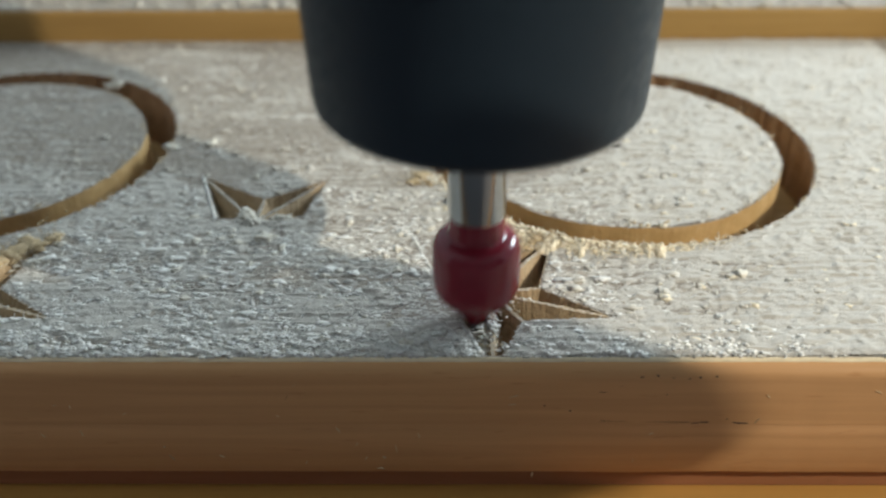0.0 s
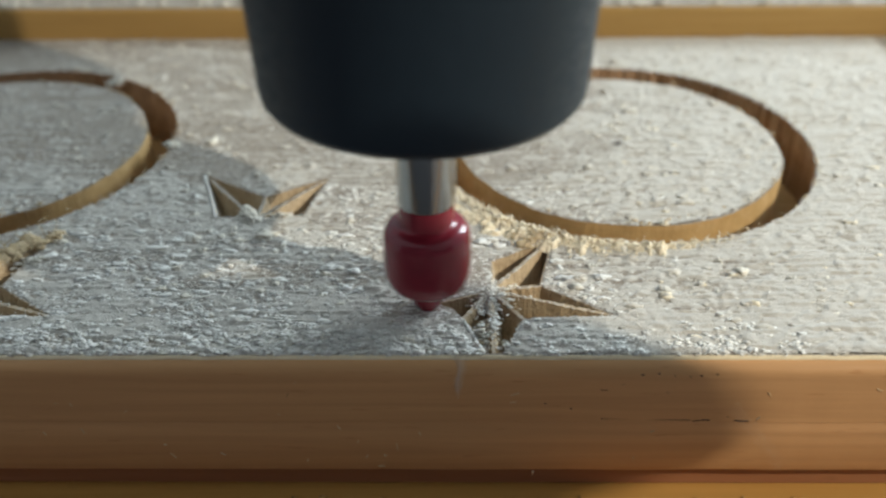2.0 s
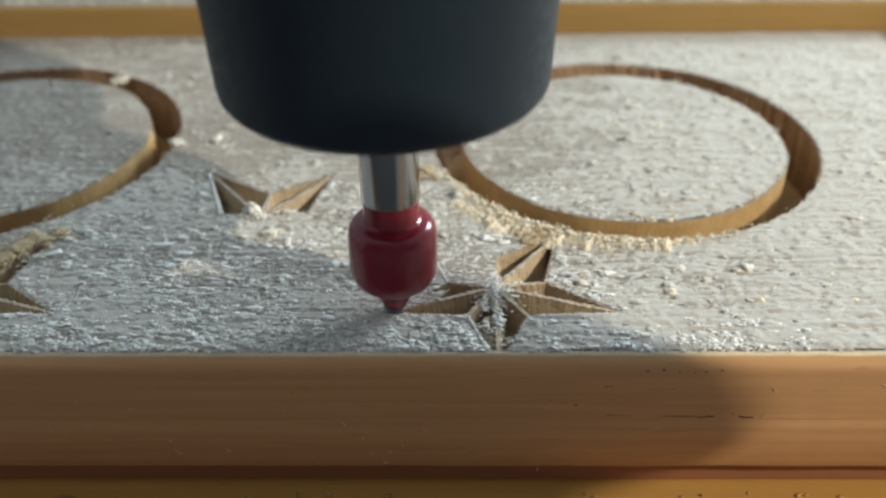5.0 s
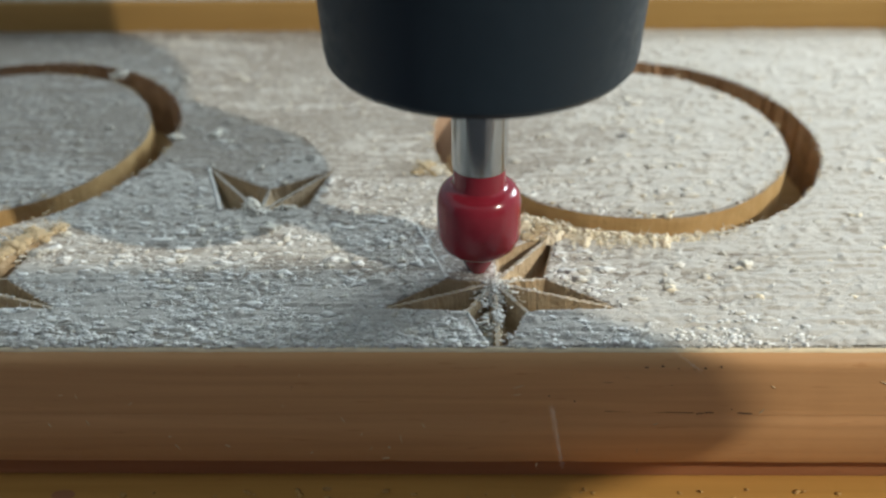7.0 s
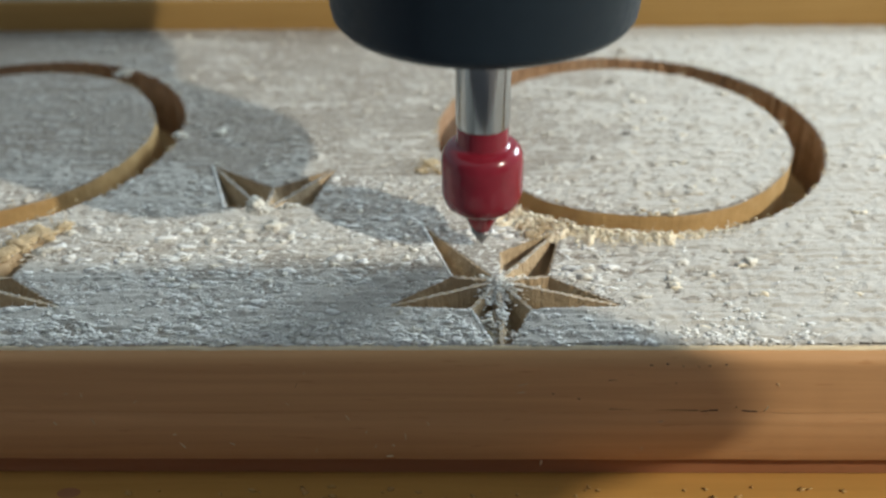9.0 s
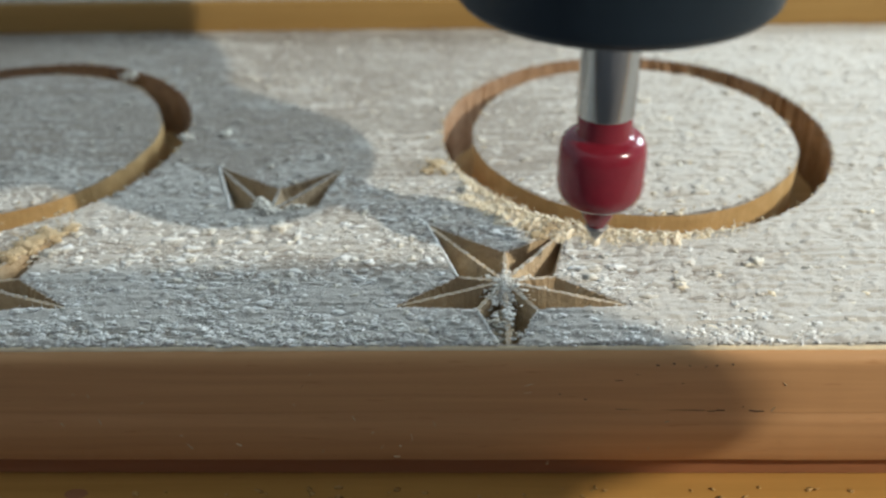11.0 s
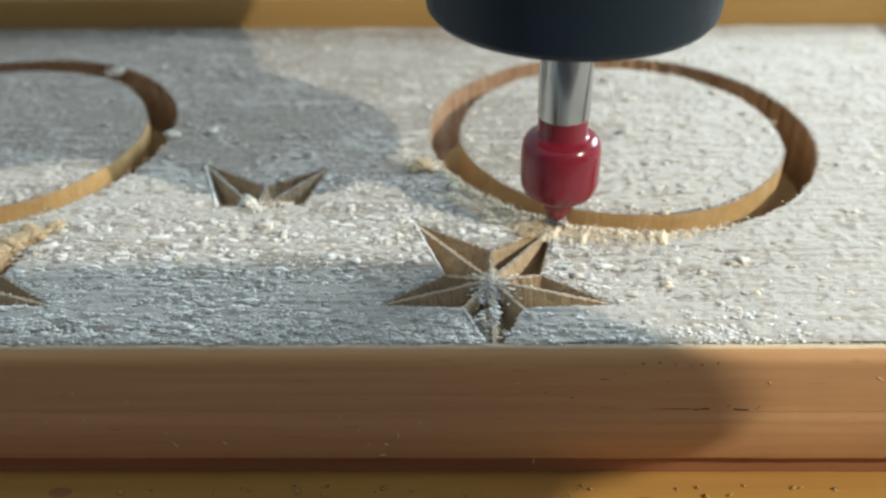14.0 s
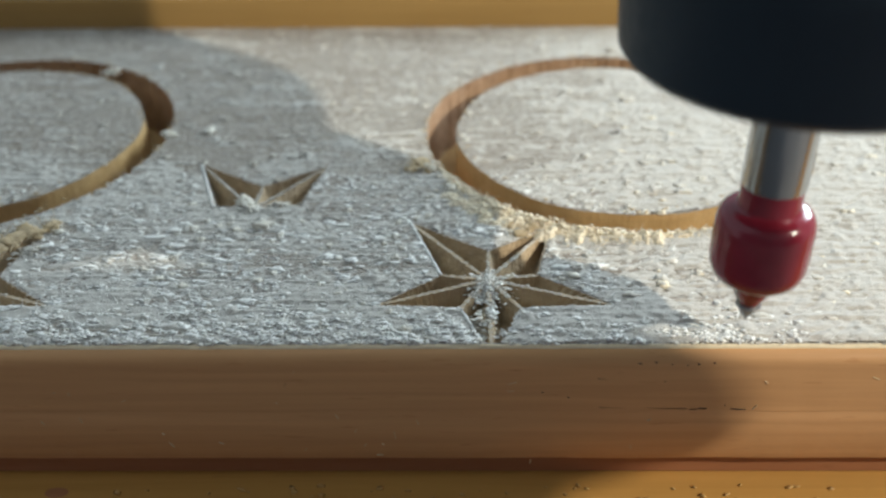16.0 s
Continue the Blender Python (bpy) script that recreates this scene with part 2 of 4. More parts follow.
def carved_board():
    from mathutils.geometry import delaunay_2d_cdt
    pts, edges = [], []

    def loop(ps, closed=True):
        i0 = len(pts)
        pts.extend(Vector(p[:2]) for p in ps)
        n = len(ps)
        edges.extend((i0 + i, i0 + (i + 1) % n) for i in range(n if closed else n - 1))

    pits = []
    for c in (STAR_A, STAR_B, STAR_C):
        for k, j, tri, mid in star_pits(c):
            if c is STAR_B and (k, j) not in HALF_CUT:
                continue
            pits.append((c, k, j, cut_front([(*p, 0.0) for p in torn(tri, k + 5 * j)]), mid))
    stars = [[p[:2] for p in pit[3]] for pit in pits]
    loop([(-HALF, FRONT), (HALF, FRONT), (HALF, BACK + 0.05), (-HALF, BACK + 0.05)])
    for s in stars:
        loop(s)
    circles = []
    n = 420
    for (c, ro, ri), seed in zip(RINGS, (1, 5)):
        for r, sd in ((ro, seed), (ri, seed + 9)):
            ps = [(c[0] + (r + ring_wave(2 * math.pi * i / n, sd)) * math.cos(2 * math.pi * i / n),
                   c[1] + (r + ring_wave(2 * math.pi * i / n, sd)) * math.sin(2 * math.pi * i / n)) for i in range(n)]
            circles.append(ps)
            loop(ps)
    v2, _, f2, _, _, _ = delaunay_2d_cdt(pts, edges, [], 1, 1e-7)

    def inside(p, poly):
        r, j = False, len(poly) - 1
        for i in range(len(poly)):
            if (poly[i][1] > p[1]) != (poly[j][1] > p[1]) and \
                    p[0] < (poly[j][0] - poly[i][0]) * (p[1] - poly[i][1]) / (poly[j][1] - poly[i][1]) + poly[i][0]:
                r = not r
            j = i
        return r

    verts, faces, slots = [(v.x, v.y, 0.0) for v in v2], [], []
    for f in f2:
        m = sum((v2[i] for i in f), Vector((0, 0))) / len(f)
        if any(inside(m, s) for s in stars):
            continue
        if any(inside(m, circles[2 * k]) and not inside(m, circles[2 * k + 1]) for k in range(2)):
            continue
        faces.append(tuple(f))
        slots.append(4 if any(inside((m.x - c[0], m.y - c[1]), STAR_LINE) for c in (STAR_A, STAR_C)) else 0)

    def quad(ps, slot):
        i = len(verts)
        verts.extend(ps)
        faces.append(tuple(range(i, i + len(ps))))
        slots.append(slot)

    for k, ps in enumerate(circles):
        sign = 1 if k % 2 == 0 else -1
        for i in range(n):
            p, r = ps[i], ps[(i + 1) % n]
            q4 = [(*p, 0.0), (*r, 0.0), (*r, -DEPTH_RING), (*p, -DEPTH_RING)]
            # outer walls face away from the lamp; their darkened wood holds that shade
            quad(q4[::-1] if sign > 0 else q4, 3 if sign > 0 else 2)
    for k in range(2):
        o, i_ = circles[2 * k], circles[2 * k + 1]
        for i in range(n):
            j = (i + 1) % n
            quad([(*i_[i], -DEPTH_RING), (*o[i], -DEPTH_RING), (*o[j], -DEPTH_RING), (*i_[j], -DEPTH_RING)], 2)
    for c, k, j, rim, mid in pits:
        low = (*mid, -DEEP)
        if mid[1] < LIP + 0.03:
            low = (mid[0], LIP + 0.03, -DEEP * 0.7)
        n_rim = len(rim)
        worn = 0 if (k, j) == (1, 1) else 4       # one wall keeps the marks of every pass
        ring_ = []
        for i, p in enumerate(rim):
            near = [Vector(rim[(i + d) % n_rim]) for d in range(-worn, worn + 1)]
            m = sum(near, Vector()) / len(near)
            ring_.append((m.x + 0.34 * (low[0] - m.x), m.y + 0.34 * (low[1] - m.y), 0.62 * low[2]))
        for i in range(n_rim):
            q = (i + 1) % n_rim
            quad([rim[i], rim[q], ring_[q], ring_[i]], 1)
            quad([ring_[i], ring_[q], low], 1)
    ob = mesh_of("board", verts, faces, [TOP, CUT, GROOVE, GROOVE_SHADE, RIB], 0, slots)
    bm = bmesh.new()
    bm.from_mesh(ob.data)
    bmesh.ops.remove_doubles(bm, verts=bm.verts, dist=1e-7)
    bm.to_mesh(ob.data)
    bm.free()
    return finish(ob, 30)


board = carved_board()
tagged(board, "pale pine board with ring grooves and carved stars under sawdust", "wooden board")


def front_edge():
    """The varnished front of the board, with rounded arris, a seam and a rebated foot."""
    prof = [(-0.0098, -0.0112), (-0.023, -0.0155), (-0.034, -0.022), (-0.043, -0.031), (-0.049, -0.042), (-0.053, -0.056), (-0.0545, -0.074), (-0.055, -0.290), (-0.052, -0.293),
            (-0.053, -0.297), (-0.053, -0.546), (-0.045, -0.558), (-0.024, -0.564), (0.01, -0.567), (1.5, -0.567)]
    xs = [-HALF + 14 * i / 400 for i in range(401)]
    verts, faces = [], []
    for x in xs:
        w = 0.003 * noise.noise(Vector((x * 3, 0, 0))) + 0.002 * noise.noise(Vector((x * 11, 4, 0)))
        for y, z in prof:
            verts.append((x, FRONT + y + (w if -0.56 < z < -0.015 else 0), z))
    m = len(prof)
    for i in range(len(xs) - 1):
        for j in range(m - 1):
            faces.append((i * m + j, i * m + j + 1, (i + 1) * m + j + 1, (i + 1) * m + j))
    edge_v, edge_f = [], []
    worn = [(0.004, 0.0012), (-0.003, -0.001), (-0.006, -0.004), (-0.0085, -0.0075), (-0.0098, -0.0112)]
    for i, x in enumerate(xs):
        w = 0.0035 * noise.noise(Vector((x * 9, 7, 0))) + 0.002 * noise.noise(Vector((x * 37, 2, 0)))
        for k, (y, z) in enumerate(worn):
            edge_v.append((x, FRONT + y + (w * 0.5 if k else 0), z + (w if 0 < k < 4 else 0)))
            if i and k:
                c = len(edge_v) - 1
                edge_f.append((c, c - 1, c - 6, c - 5))
    arris = mesh_of("worn_arris", edge_v, edge_f, RAW, 60)
    arris.parent = board
    arris["label"] = "pale worn arris where the varnish is gone"
    ob = mesh_of("front_face", verts, faces, VARNISH, 40)
    ob.parent = board
    ob["label"] = "varnished orange pine edge with dents and scratches"
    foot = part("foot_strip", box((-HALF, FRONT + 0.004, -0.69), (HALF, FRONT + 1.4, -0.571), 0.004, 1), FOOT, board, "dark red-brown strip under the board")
    return foot


front_edge()

# ---- bench and back rail ----
bench = new("bench")
tagged(bench, "varnished orange pine planks over an unseen grey slab", "workbench", kind="structure")
part("front_plank", box((-HALF - 1.9, -2.25, -1.39), (HALF + 1.9, 8.9, -0.692), 0.03), BENCH, bench)
# Unseen slab, added so that the shank mirrors grey instead of orange plank.
part("reflection_slab", box((-HALF - 2, -9.0, -2.1), (HALF + 2, 9.0, -1.386), 0.05), SLATE, bench, "unseen grey slab, added to keep the shank's reflection neutral")
for x in (-8.4, 8.4):
    for y in (-8.4, 8.4):
        part("leg", box((x - 0.5, y - 0.5, -28.0), (x + 0.5, y + 0.5, -2.09), 0.05), SLATE, bench)
floor = part("floor", box((-70, -27, -29.0), (70, 70, -28.0)), FLOOR, None)
tagged(floor, "grey concrete floor of the workshop", "floor", kind="structure")
# Unseen wall, added to keep ambient light off the front of the board.
shade_wall = part("shade_wall", box((-70, -29, -29.0), (70, -27, 25.0)), WALL, None)
tagged(shade_wall, "unseen dull dark wall, added to hold light off the board's front", "wall", kind="structure")
knot = turned([(0.0, -0.006), (0.05, -0.005), (0.056, -0.001), (0.03, 0.003), (0.0, 0.002)], 20)
for v in knot.verts:
    v.co.y *= 0.55
knot = part("knot", knot, FOOT, bench, "dark knot in the plank")
knot.matrix_local = pose(-2.50 * K, -1.875 * K, -0.692 * K)
rail = new("back_rail")
tagged(rail, "varnished orange pine rail with sawdust on its top", "wooden rail")
part("rail_body", box((-HALF, BACK, -0.60), (HALF, BACK + 4.0, 0.205), 0.02), RAIL, rail)
part("dusty_top", box((-HALF, BACK + 0.02, 0.2), (HALF, BACK + 3.98, 0.212), 0.004), TOP, rail, "pale dusty top of the rail")

# ---- spindle with cutter ----
spindle = new("spindle")
tagged(spindle, "dark spindle nose holding a red-lacquered engraving cutter", "router spindle")
part("collet_nut", turned([(0.10, 0.985), (0.50, 0.985), (0.548, 0.995), (0.568, 1.02), (0.574, 1.06), (0.600, 1.56), (0.604, 1.575), (0.604, 1.60), (0.615, 1.615),
                          (0.625, 1.95), (0.10, 1.95)]), BLACK, spindle, "blue-black steel collet nut")
part("spindle_body", turned([(0.1, 1.95), (1.00, 1.95), (1.04, 1.99), (1.04, 7.0), (0.1, 7.0)]), BLACK, spindle)
part("shank", turned([(0.0, 0.53), (0.108, 0.53), (0.11, 0.535), (0.11, 1.2), (0.0, 1.2)]), STEEL, spindle, "polished steel shank")


def longer(profile):
    """Draws the cutter out below its collar."""
    return [(r, 0.53 - 1.10 * (0.53 - z)) for r, z in profile]


part("cutter_head", turned(longer([(0.0, 0.172), (0.095, 0.174), (0.130, 0.184), (0.155, 0.205), (0.168, 0.235), (0.171, 0.26), (0.171, 0.385), (0.166, 0.412),
                           (0.153, 0.434), (0.134, 0.446), (0.116, 0.449), (0.108, 0.456), (0.106, 0.47), (0.106, 0.53), (0.0, 0.531)])), RED, spindle, "glossy red lacquered cutter head")
part("cutter_cone", turned(longer([(0.0, 0.055), (0.028, 0.057), (0.062, 0.115), (0.080, 0.160), (0.084, 0.173), (0.0, 0.1735)])), RED, spindle, "red core above the tip")
tip = turned(longer([(0.0, 0.0), (0.030, 0.042), (0.046, 0.066), (0.040, 0.075), (0.0, 0.08)]))
part("cutter_tip", tip, CARBIDE, spindle, "grey carbide tip")
for a in (25, 205):       # the two brazed cutting edges
    blade = box((0.0, -0.006, -0.025), (0.088, 0.006, 0.135), 0.003, 1)
    for v in blade.verts:
        if v.co.x > 0.04 * K and v.co.z < 0.05 * K:
            v.co.x = 0.022 * K
    ob = part("cutting_edge", blade, CARBIDE, spindle, "thin grey carbide cutting edge")
    ob.matrix_local = pose(0, 0, 0, 0, 0, a)

# ---- phone that films, behind the lens: unseen, outline cut to its shadow ----
phone = new("phone")
tagged(phone, "unseen grey phone filming on a stand, outline cut to fit its shadow", "phone")
# Not a phone's true outline: fitted to the shadow edge; its grey bounces light.
SHADE_OUTLINE = [(-0.45, -1.35), (4.05, -1.35), (4.12, 0.36), (4.40, 0.52), (4.60, 0.57), (4.72, 0.61), (4.77, 0.68), (4.66, 0.77), (4.44, 0.88), (4.22, 1.15), (4.08, 1.25), (-0.45, 1.25)]
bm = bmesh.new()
ring_a, ring_b = ([bm.verts.new(((x if x < 4.1 else x - d) * K, y * K, z * K)) for x, y in SHADE_OUTLINE] for z, d in ((0.06, 0.0), (0.34, 0.28)))
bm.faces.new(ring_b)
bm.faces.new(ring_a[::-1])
for i in range(len(SHADE_OUTLINE)):
    j = (i + 1) % len(SHADE_OUTLINE)
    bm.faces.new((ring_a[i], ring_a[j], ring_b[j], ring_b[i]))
part("phone_shade_block", bm, PHONE, phone)
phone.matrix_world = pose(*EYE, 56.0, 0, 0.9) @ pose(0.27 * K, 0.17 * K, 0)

# Unseen stand, added only so that the phone rests on something.
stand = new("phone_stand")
tagged(stand, "unseen grey phone stand, added to carry the phone", "phone stand")
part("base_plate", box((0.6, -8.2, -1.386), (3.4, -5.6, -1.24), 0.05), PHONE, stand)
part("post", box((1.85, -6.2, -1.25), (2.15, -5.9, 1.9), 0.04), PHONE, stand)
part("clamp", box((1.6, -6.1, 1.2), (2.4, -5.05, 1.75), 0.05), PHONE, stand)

# ---- skin of the star arms, which the cutter breaks off flake by flake ----
flakes = []


def flake(tri, t0, seed):
    """A thin flake of the board's skin over a pit; the cutter throws it to the front at t0."""
    r = random.Random(seed)
    mid = sum((Vector((*p, 0)) for p in tri), Vector()) / 3
    bm = bmesh.new()
    top = [bm.verts.new((Vector((*p, 0)) - mid) * K) for p in tri]
    low = [bm.verts.new(((Vector((*p, 0)) - mid) * 0.9 - Vector((0, 0, 0.010))) * K) for p in tri]
    bm.faces.new(top)
    bm.faces.new(low[::-1])
    for i in range(3):
        bm.faces.new((top[i], low[i], low[(i + 1) % 3], top[(i + 1) % 3]))
    bmesh.ops.recalc_face_normals(bm, faces=bm.faces)
    skin = len(bm.faces)
    area = (Vector(tri[1]) - Vector(tri[0])).cross(Vector(tri[2]) - Vector(tri[0]))
    for _ in range(int(3 + abs(area) * 1500)):          # flour that clings to it
        u, v = r.random(), r.random()
        if u + v > 1:
            u, v = 1 - u, 1 - v
        p = Vector((*tri[0], 0)) * (1 - u - v) + Vector((*tri[1], 0)) * u + Vector((*tri[2], 0)) * v - mid
        g = r.uniform(0.0018, 0.0075) * K
        at = Matrix.LocRotScale(p * K, Euler((0, 0, r.uniform(-0.5, 0.5))), (g * r.uniform(1.2, 2.8), g, g * 0.4))
        bmesh.ops.create_icosphere(bm, subdivisions=1, radius=1.0, matrix=at)
    me = bpy.data.meshes.new("wood_flake")
    bm.to_mesh(me)
    bm.free()
    me.materials.append(TOP)
    me.materials.append(FROST)
    me.polygons.foreach_set("material_index", [0 if i < skin else 1 for i in range(len(me.polygons))])
    ob = new("wood_flake", me)
    tagged(ob, "thin dusty flake of pine skin milled off a star arm", "wood flake", group="flakes of the carved star")
    home = Vector((mid.x, mid.y, 0.0025))
    speed = Vector((r.uniform(-5, 4), (-2.12 - mid.y) / 0.125 + r.uniform(-0.4, 0.4), 5.0))
    rows = [(0, pose(*(home * K))), (t0, pose(*(home * K)))]
    for n in range(1, 12):
        t = n / 30
        q = home + speed * t - Vector((0, 0, 85.0 * t * t))
        done = q.z < -0.684
        q.z = max(q.z, -0.684)
        spin = n - (1 if done else 0)
        rows.append((t0 + t, pose(*(q * K), 0 if done else 40 * spin, 0, r.choice((30, -30)) * spin)))
        if done:
            break
    rows.append((16, rows[-1][1]))
    flakes.append((ob, rows))


for k, j, tri, mid in star_pits(STAR_A):
    if (k, j) in NOW_CUT:
        t_from, t_to = ((1.6, 2.4), (4.2, 5.3), (7.1, 7.9), (9.2, 10.1))[NOW_CUT.index((k, j))]
        wide = [tuple(Vector(mid) + (Vector(p) - Vector(mid)) * 1.07) for p in tri]
        inner = tuple(Vector(mid))
        shards = []
        for a, b in zip(wide, wide[1:] + wide[:1]):
            half = tuple((Vector(a) + Vector(b)) / 2)
            shards += [(a, half, inner), (half, b, inner)]
        shards.sort(key=lambda q: math.dist(STAR_A, [sum(p[i] for p in q) / 3 for i in (0, 1)]))
        for i, q in enumerate(shards):
            flake(q, t_from + (t_to - t_from) * i / 5, 40 * k + 7 * j + i)

# ---- sawdust ----
ICO = bmesh.new()
bmesh.ops.create_icosphere(ICO, subdivisions=1, radius=1.0)
ICO_V = np.array([v.co[:] for v in ICO.verts])
ICO_F = np.array([[v.index for v in f.verts] for f in ICO.faces])
ICO.free()
rng = np.random.default_rng(7)


HALF_LINE = [INNER[1], TIPS[2], INNER[2], TIPS[3], INNER[3], (0.0, 0.0)]


def within(x, y, poly):
    r, j = False, len(poly) - 1
    for i in range(len(poly)):
        a, b = poly[i], poly[j]
        if (a[1] > y) != (b[1] > y) and x < (b[0] - a[0]) * (y - a[1]) / (b[1] - a[1]) + a[0]:
            r = not r
        j = i
    return r


def free_of_cuts(x, y):
    """Whether a place of the plan lies on the board's flat top."""
    for c, ro, ri in RINGS:
        d = math.hypot(x - c[0], y - c[1])
        if ri - 0.006 < d < ro + 0.004:
            return False
    for c in (STAR_A, STAR_B, STAR_C):
        dx, dy = x - c[0], y - c[1]
        if dx * dx + dy * dy < 0.36 and within(dx, dy, STAR_LINE if c is not STAR_B else HALF_LINE):
            return False
    return FRONT + 0.004 < y < BACK - 0.01


def crumb_mesh(name, spots, material, label, rough=0.45, stretch=(1.25, 0.95, 0.45)):
    """Many loose grains in one mesh; spots are rows of x, y, z, size."""
    spots = np.array(spots)
    n = len(spots)
    jit = 1 + rough * rng.uniform(-1, 1, (n, len(ICO_V), 1))
    shape = rng.uniform(0.55, 1.35, (n, 1, 3))
    q = rng.normal(size=(n, 4))
    q /= np.linalg.norm(q, axis=1)[:, None]
    w, x, y, z = q.T
    rot = np.stack([np.stack([1 - 2 * (y * y + z * z), 2 * (x * y - z * w), 2 * (x * z + y * w)], 1),
                    np.stack([2 * (x * y + z * w), 1 - 2 * (x * x + z * z), 2 * (y * z - x * w)], 1),
                    np.stack([2 * (x * z - y * w), 2 * (y * z + x * w), 1 - 2 * (x * x + y * y)], 1)], 1)
    v = np.einsum("nij,nkj->nki", rot, ICO_V[None] * jit * shape) * spots[:, None, 3:4]
    v *= np.array(stretch)
    v += spots[:, None, :3]
    f = (ICO_F[None] + (np.arange(n) * len(ICO_V))[:, None, None]).reshape(-1, 3)
    ob = mesh_of(name, v.reshape(-1, 3).tolist(), f.tolist(), material)
    for p in ob.data.polygons:
        p.use_smooth = True
    return tagged(ob, label, "sawdust", kind="stuff")


def cover(x, y):
    p = Vector((x * 2.2, y * 2.2, 3.0))
    return 0.5 + 0.55 * noise.noise(p) + 0.4 * noise.noise(p * 3.1) + 0.3 * noise.noise(p * 8)


def scatter(n, lo, hi, x0, x1, y0, y1, sharp, base=0.0):
    out = []
    while len(out) < n:
        x, y = rng.uniform(x0, x1), rng.uniform(y0, y1)
        if rng.uniform() > base + max(0.0, cover(x, y)) ** sharp or not free_of_cuts(x, y):
            continue
        if x < -1.7 and abs(y - FRONT - 0.085) < 0.02 and rng.uniform() < 0.9:       # wiped streak
            continue
        s = lo * (hi / lo) ** (rng.uniform() ** 2.0)
        out.append((x, y, s * 0.2, s))
    return out


def lattice(nx, ny, cx, cy, seed):
    """Smooth random field of nx by ny samples over cx by cy cells, about 0 to 1."""
    g = np.random.default_rng(seed).uniform(0, 1, (cy + 2, cx + 2))
    u, v = np.linspace(0, cx, nx), np.linspace(0, cy, ny)
    i, j = np.minimum(u.astype(int), cx), np.minimum(v.astype(int), cy)
    fu, fv = u - i, v - j
    fu, fv = fu * fu * (3 - 2 * fu), (fv * fv * (3 - 2 * fv))[:, None]
    a = g[j][:, i] * (1 - fu) + g[j][:, i + 1] * fu
    b = g[j + 1][:, i] * (1 - fu) + g[j + 1][:, i + 1] * fu
    return a * (1 - fv) + b * fv


def dust_sheet():
    """A soft uneven layer of settled dust that leaves the board bare in its hollows."""
    x0, x1, y0, y1, nx, ny = -3.7, 1.9, FRONT + 0.003, BACK - 0.004, 660, 400
    f = lambda cx, cy, sd: lattice(nx, ny, cx, cy, sd)
    lumps = f(100, 110, 1) * 0.5 + f(170, 190, 2) * 0.5
    fine_ = f(230, 300, 3) * 0.6 + f(330, 390, 4) * 0.4
    broad = f(16, 12, 5) * 0.6 + f(40, 30, 6) * 0.4
    rare = np.clip(f(75, 60, 7) * f(120, 100, 8) - 0.50, 0, 1)
    h = 0.009 * (lumps - 0.5) + 0.011 * (fine_ - 0.5) + 0.010 * (broad - 0.52) + 0.040 * rare + 0.0110 * (f(22, 300, 9) - 0.5) + 0.003 * (f(60, 395, 10) - 0.5) + 0.0022
    xs, ys = np.linspace(x0, x1, nx), np.linspace(y0, y1, ny)
    h -= 0.009 * np.exp(-((ys[:, None] - FRONT - 0.085) / 0.016) ** 2) / (1 + np.exp((xs[None] + 1.75) * 9))     # a wiped streak
    far = 1 / (1 + np.exp(-(ys[:, None] + 0.45) * 5)) / (1 + np.exp((xs[None] - 0.35) * 3.5))       # thinner behind the stars
    right = 1 / (1 + np.exp(-(xs[None] - 0.0) * 4))
    near = (1 - right) / (1 + np.exp((ys[:, None] + 0.75) * 8))
    h = np.clip(h - 0.0045 * far + 0.0055 * right - 0.0015 * near + 0.0045 * np.exp(-((ys[:, None] - FRONT) / 0.3) ** 2), -0.004, 0.018)
    h -= (h + 0.003) * np.exp(-((ys[:, None] - FRONT) / 0.012) ** 2)       # feathers out at the arris
    ok = np.array([[free_of_cuts(x, y) for x in xs] for y in ys])
    inner = ok[:-1, :-1] & ok[1:, :-1] & ok[:-1, 1:] & ok[1:, 1:]
    h[~ok] = -0.004
    idx = np.arange(nx * ny).reshape(ny, nx)
    quads = np.stack([idx[:-1, :-1], idx[:-1, 1:], idx[1:, 1:], idx[1:, :-1]], -1)[inner]
    used = np.unique(quads)
    back = np.full(nx * ny, -1)
    back[used] = np.arange(len(used))
    v = np.stack([np.tile(xs, ny), np.repeat(ys, nx), h.ravel()], 1)[used]
    ob = mesh_of("dust_layer", v.tolist(), back[quads].tolist(), DUST, 60)
    return tagged(ob, "thin uneven layer of pale wood dust on the board", "wood dust", kind="stuff")


dust_sheet()
frost = scatter(5500, 0.0026, 0.0085, -3.4, -0.2, FRONT, -0.45, 1.2, 0.3)
frost += scatter(1200, 0.0022, 0.0060, -0.4, 1.3, FRONT, -0.45, 1.2, 0.3)
frost += scatter(3600, 0.0028, 0.0090, -3.1, -0.1, FRONT, FRONT + 0.40, 1.5, 0.25)
crumb_mesh("sawdust", frost, FROST, "fine bright wood flour on the board", 0.6, (2.0, 0.9, 0.34))
fine = scatter(7000, 0.0028, 0.0065, -3.6, 1.9, FRONT, BACK, 1.6, 0.15)
crumb_mesh("sawdust", fine, CRUMB, "fine pale sawdust spread over the board")
mid_ = scatter(650, 0.005, 0.013, -3.6, 1.9, FRONT, BACK, 2.2, 0.06)
mid_ += scatter(70, 0.007, 0.017, -0.4, 1.2, FRONT, -0.6, 1.5, 0.1)
crumb_mesh("sawdust", mid_, CRUMB, "coarse pale sawdust crumbs lying on the board", 0.8, (1.7, 0.95, 0.38))
edge = []
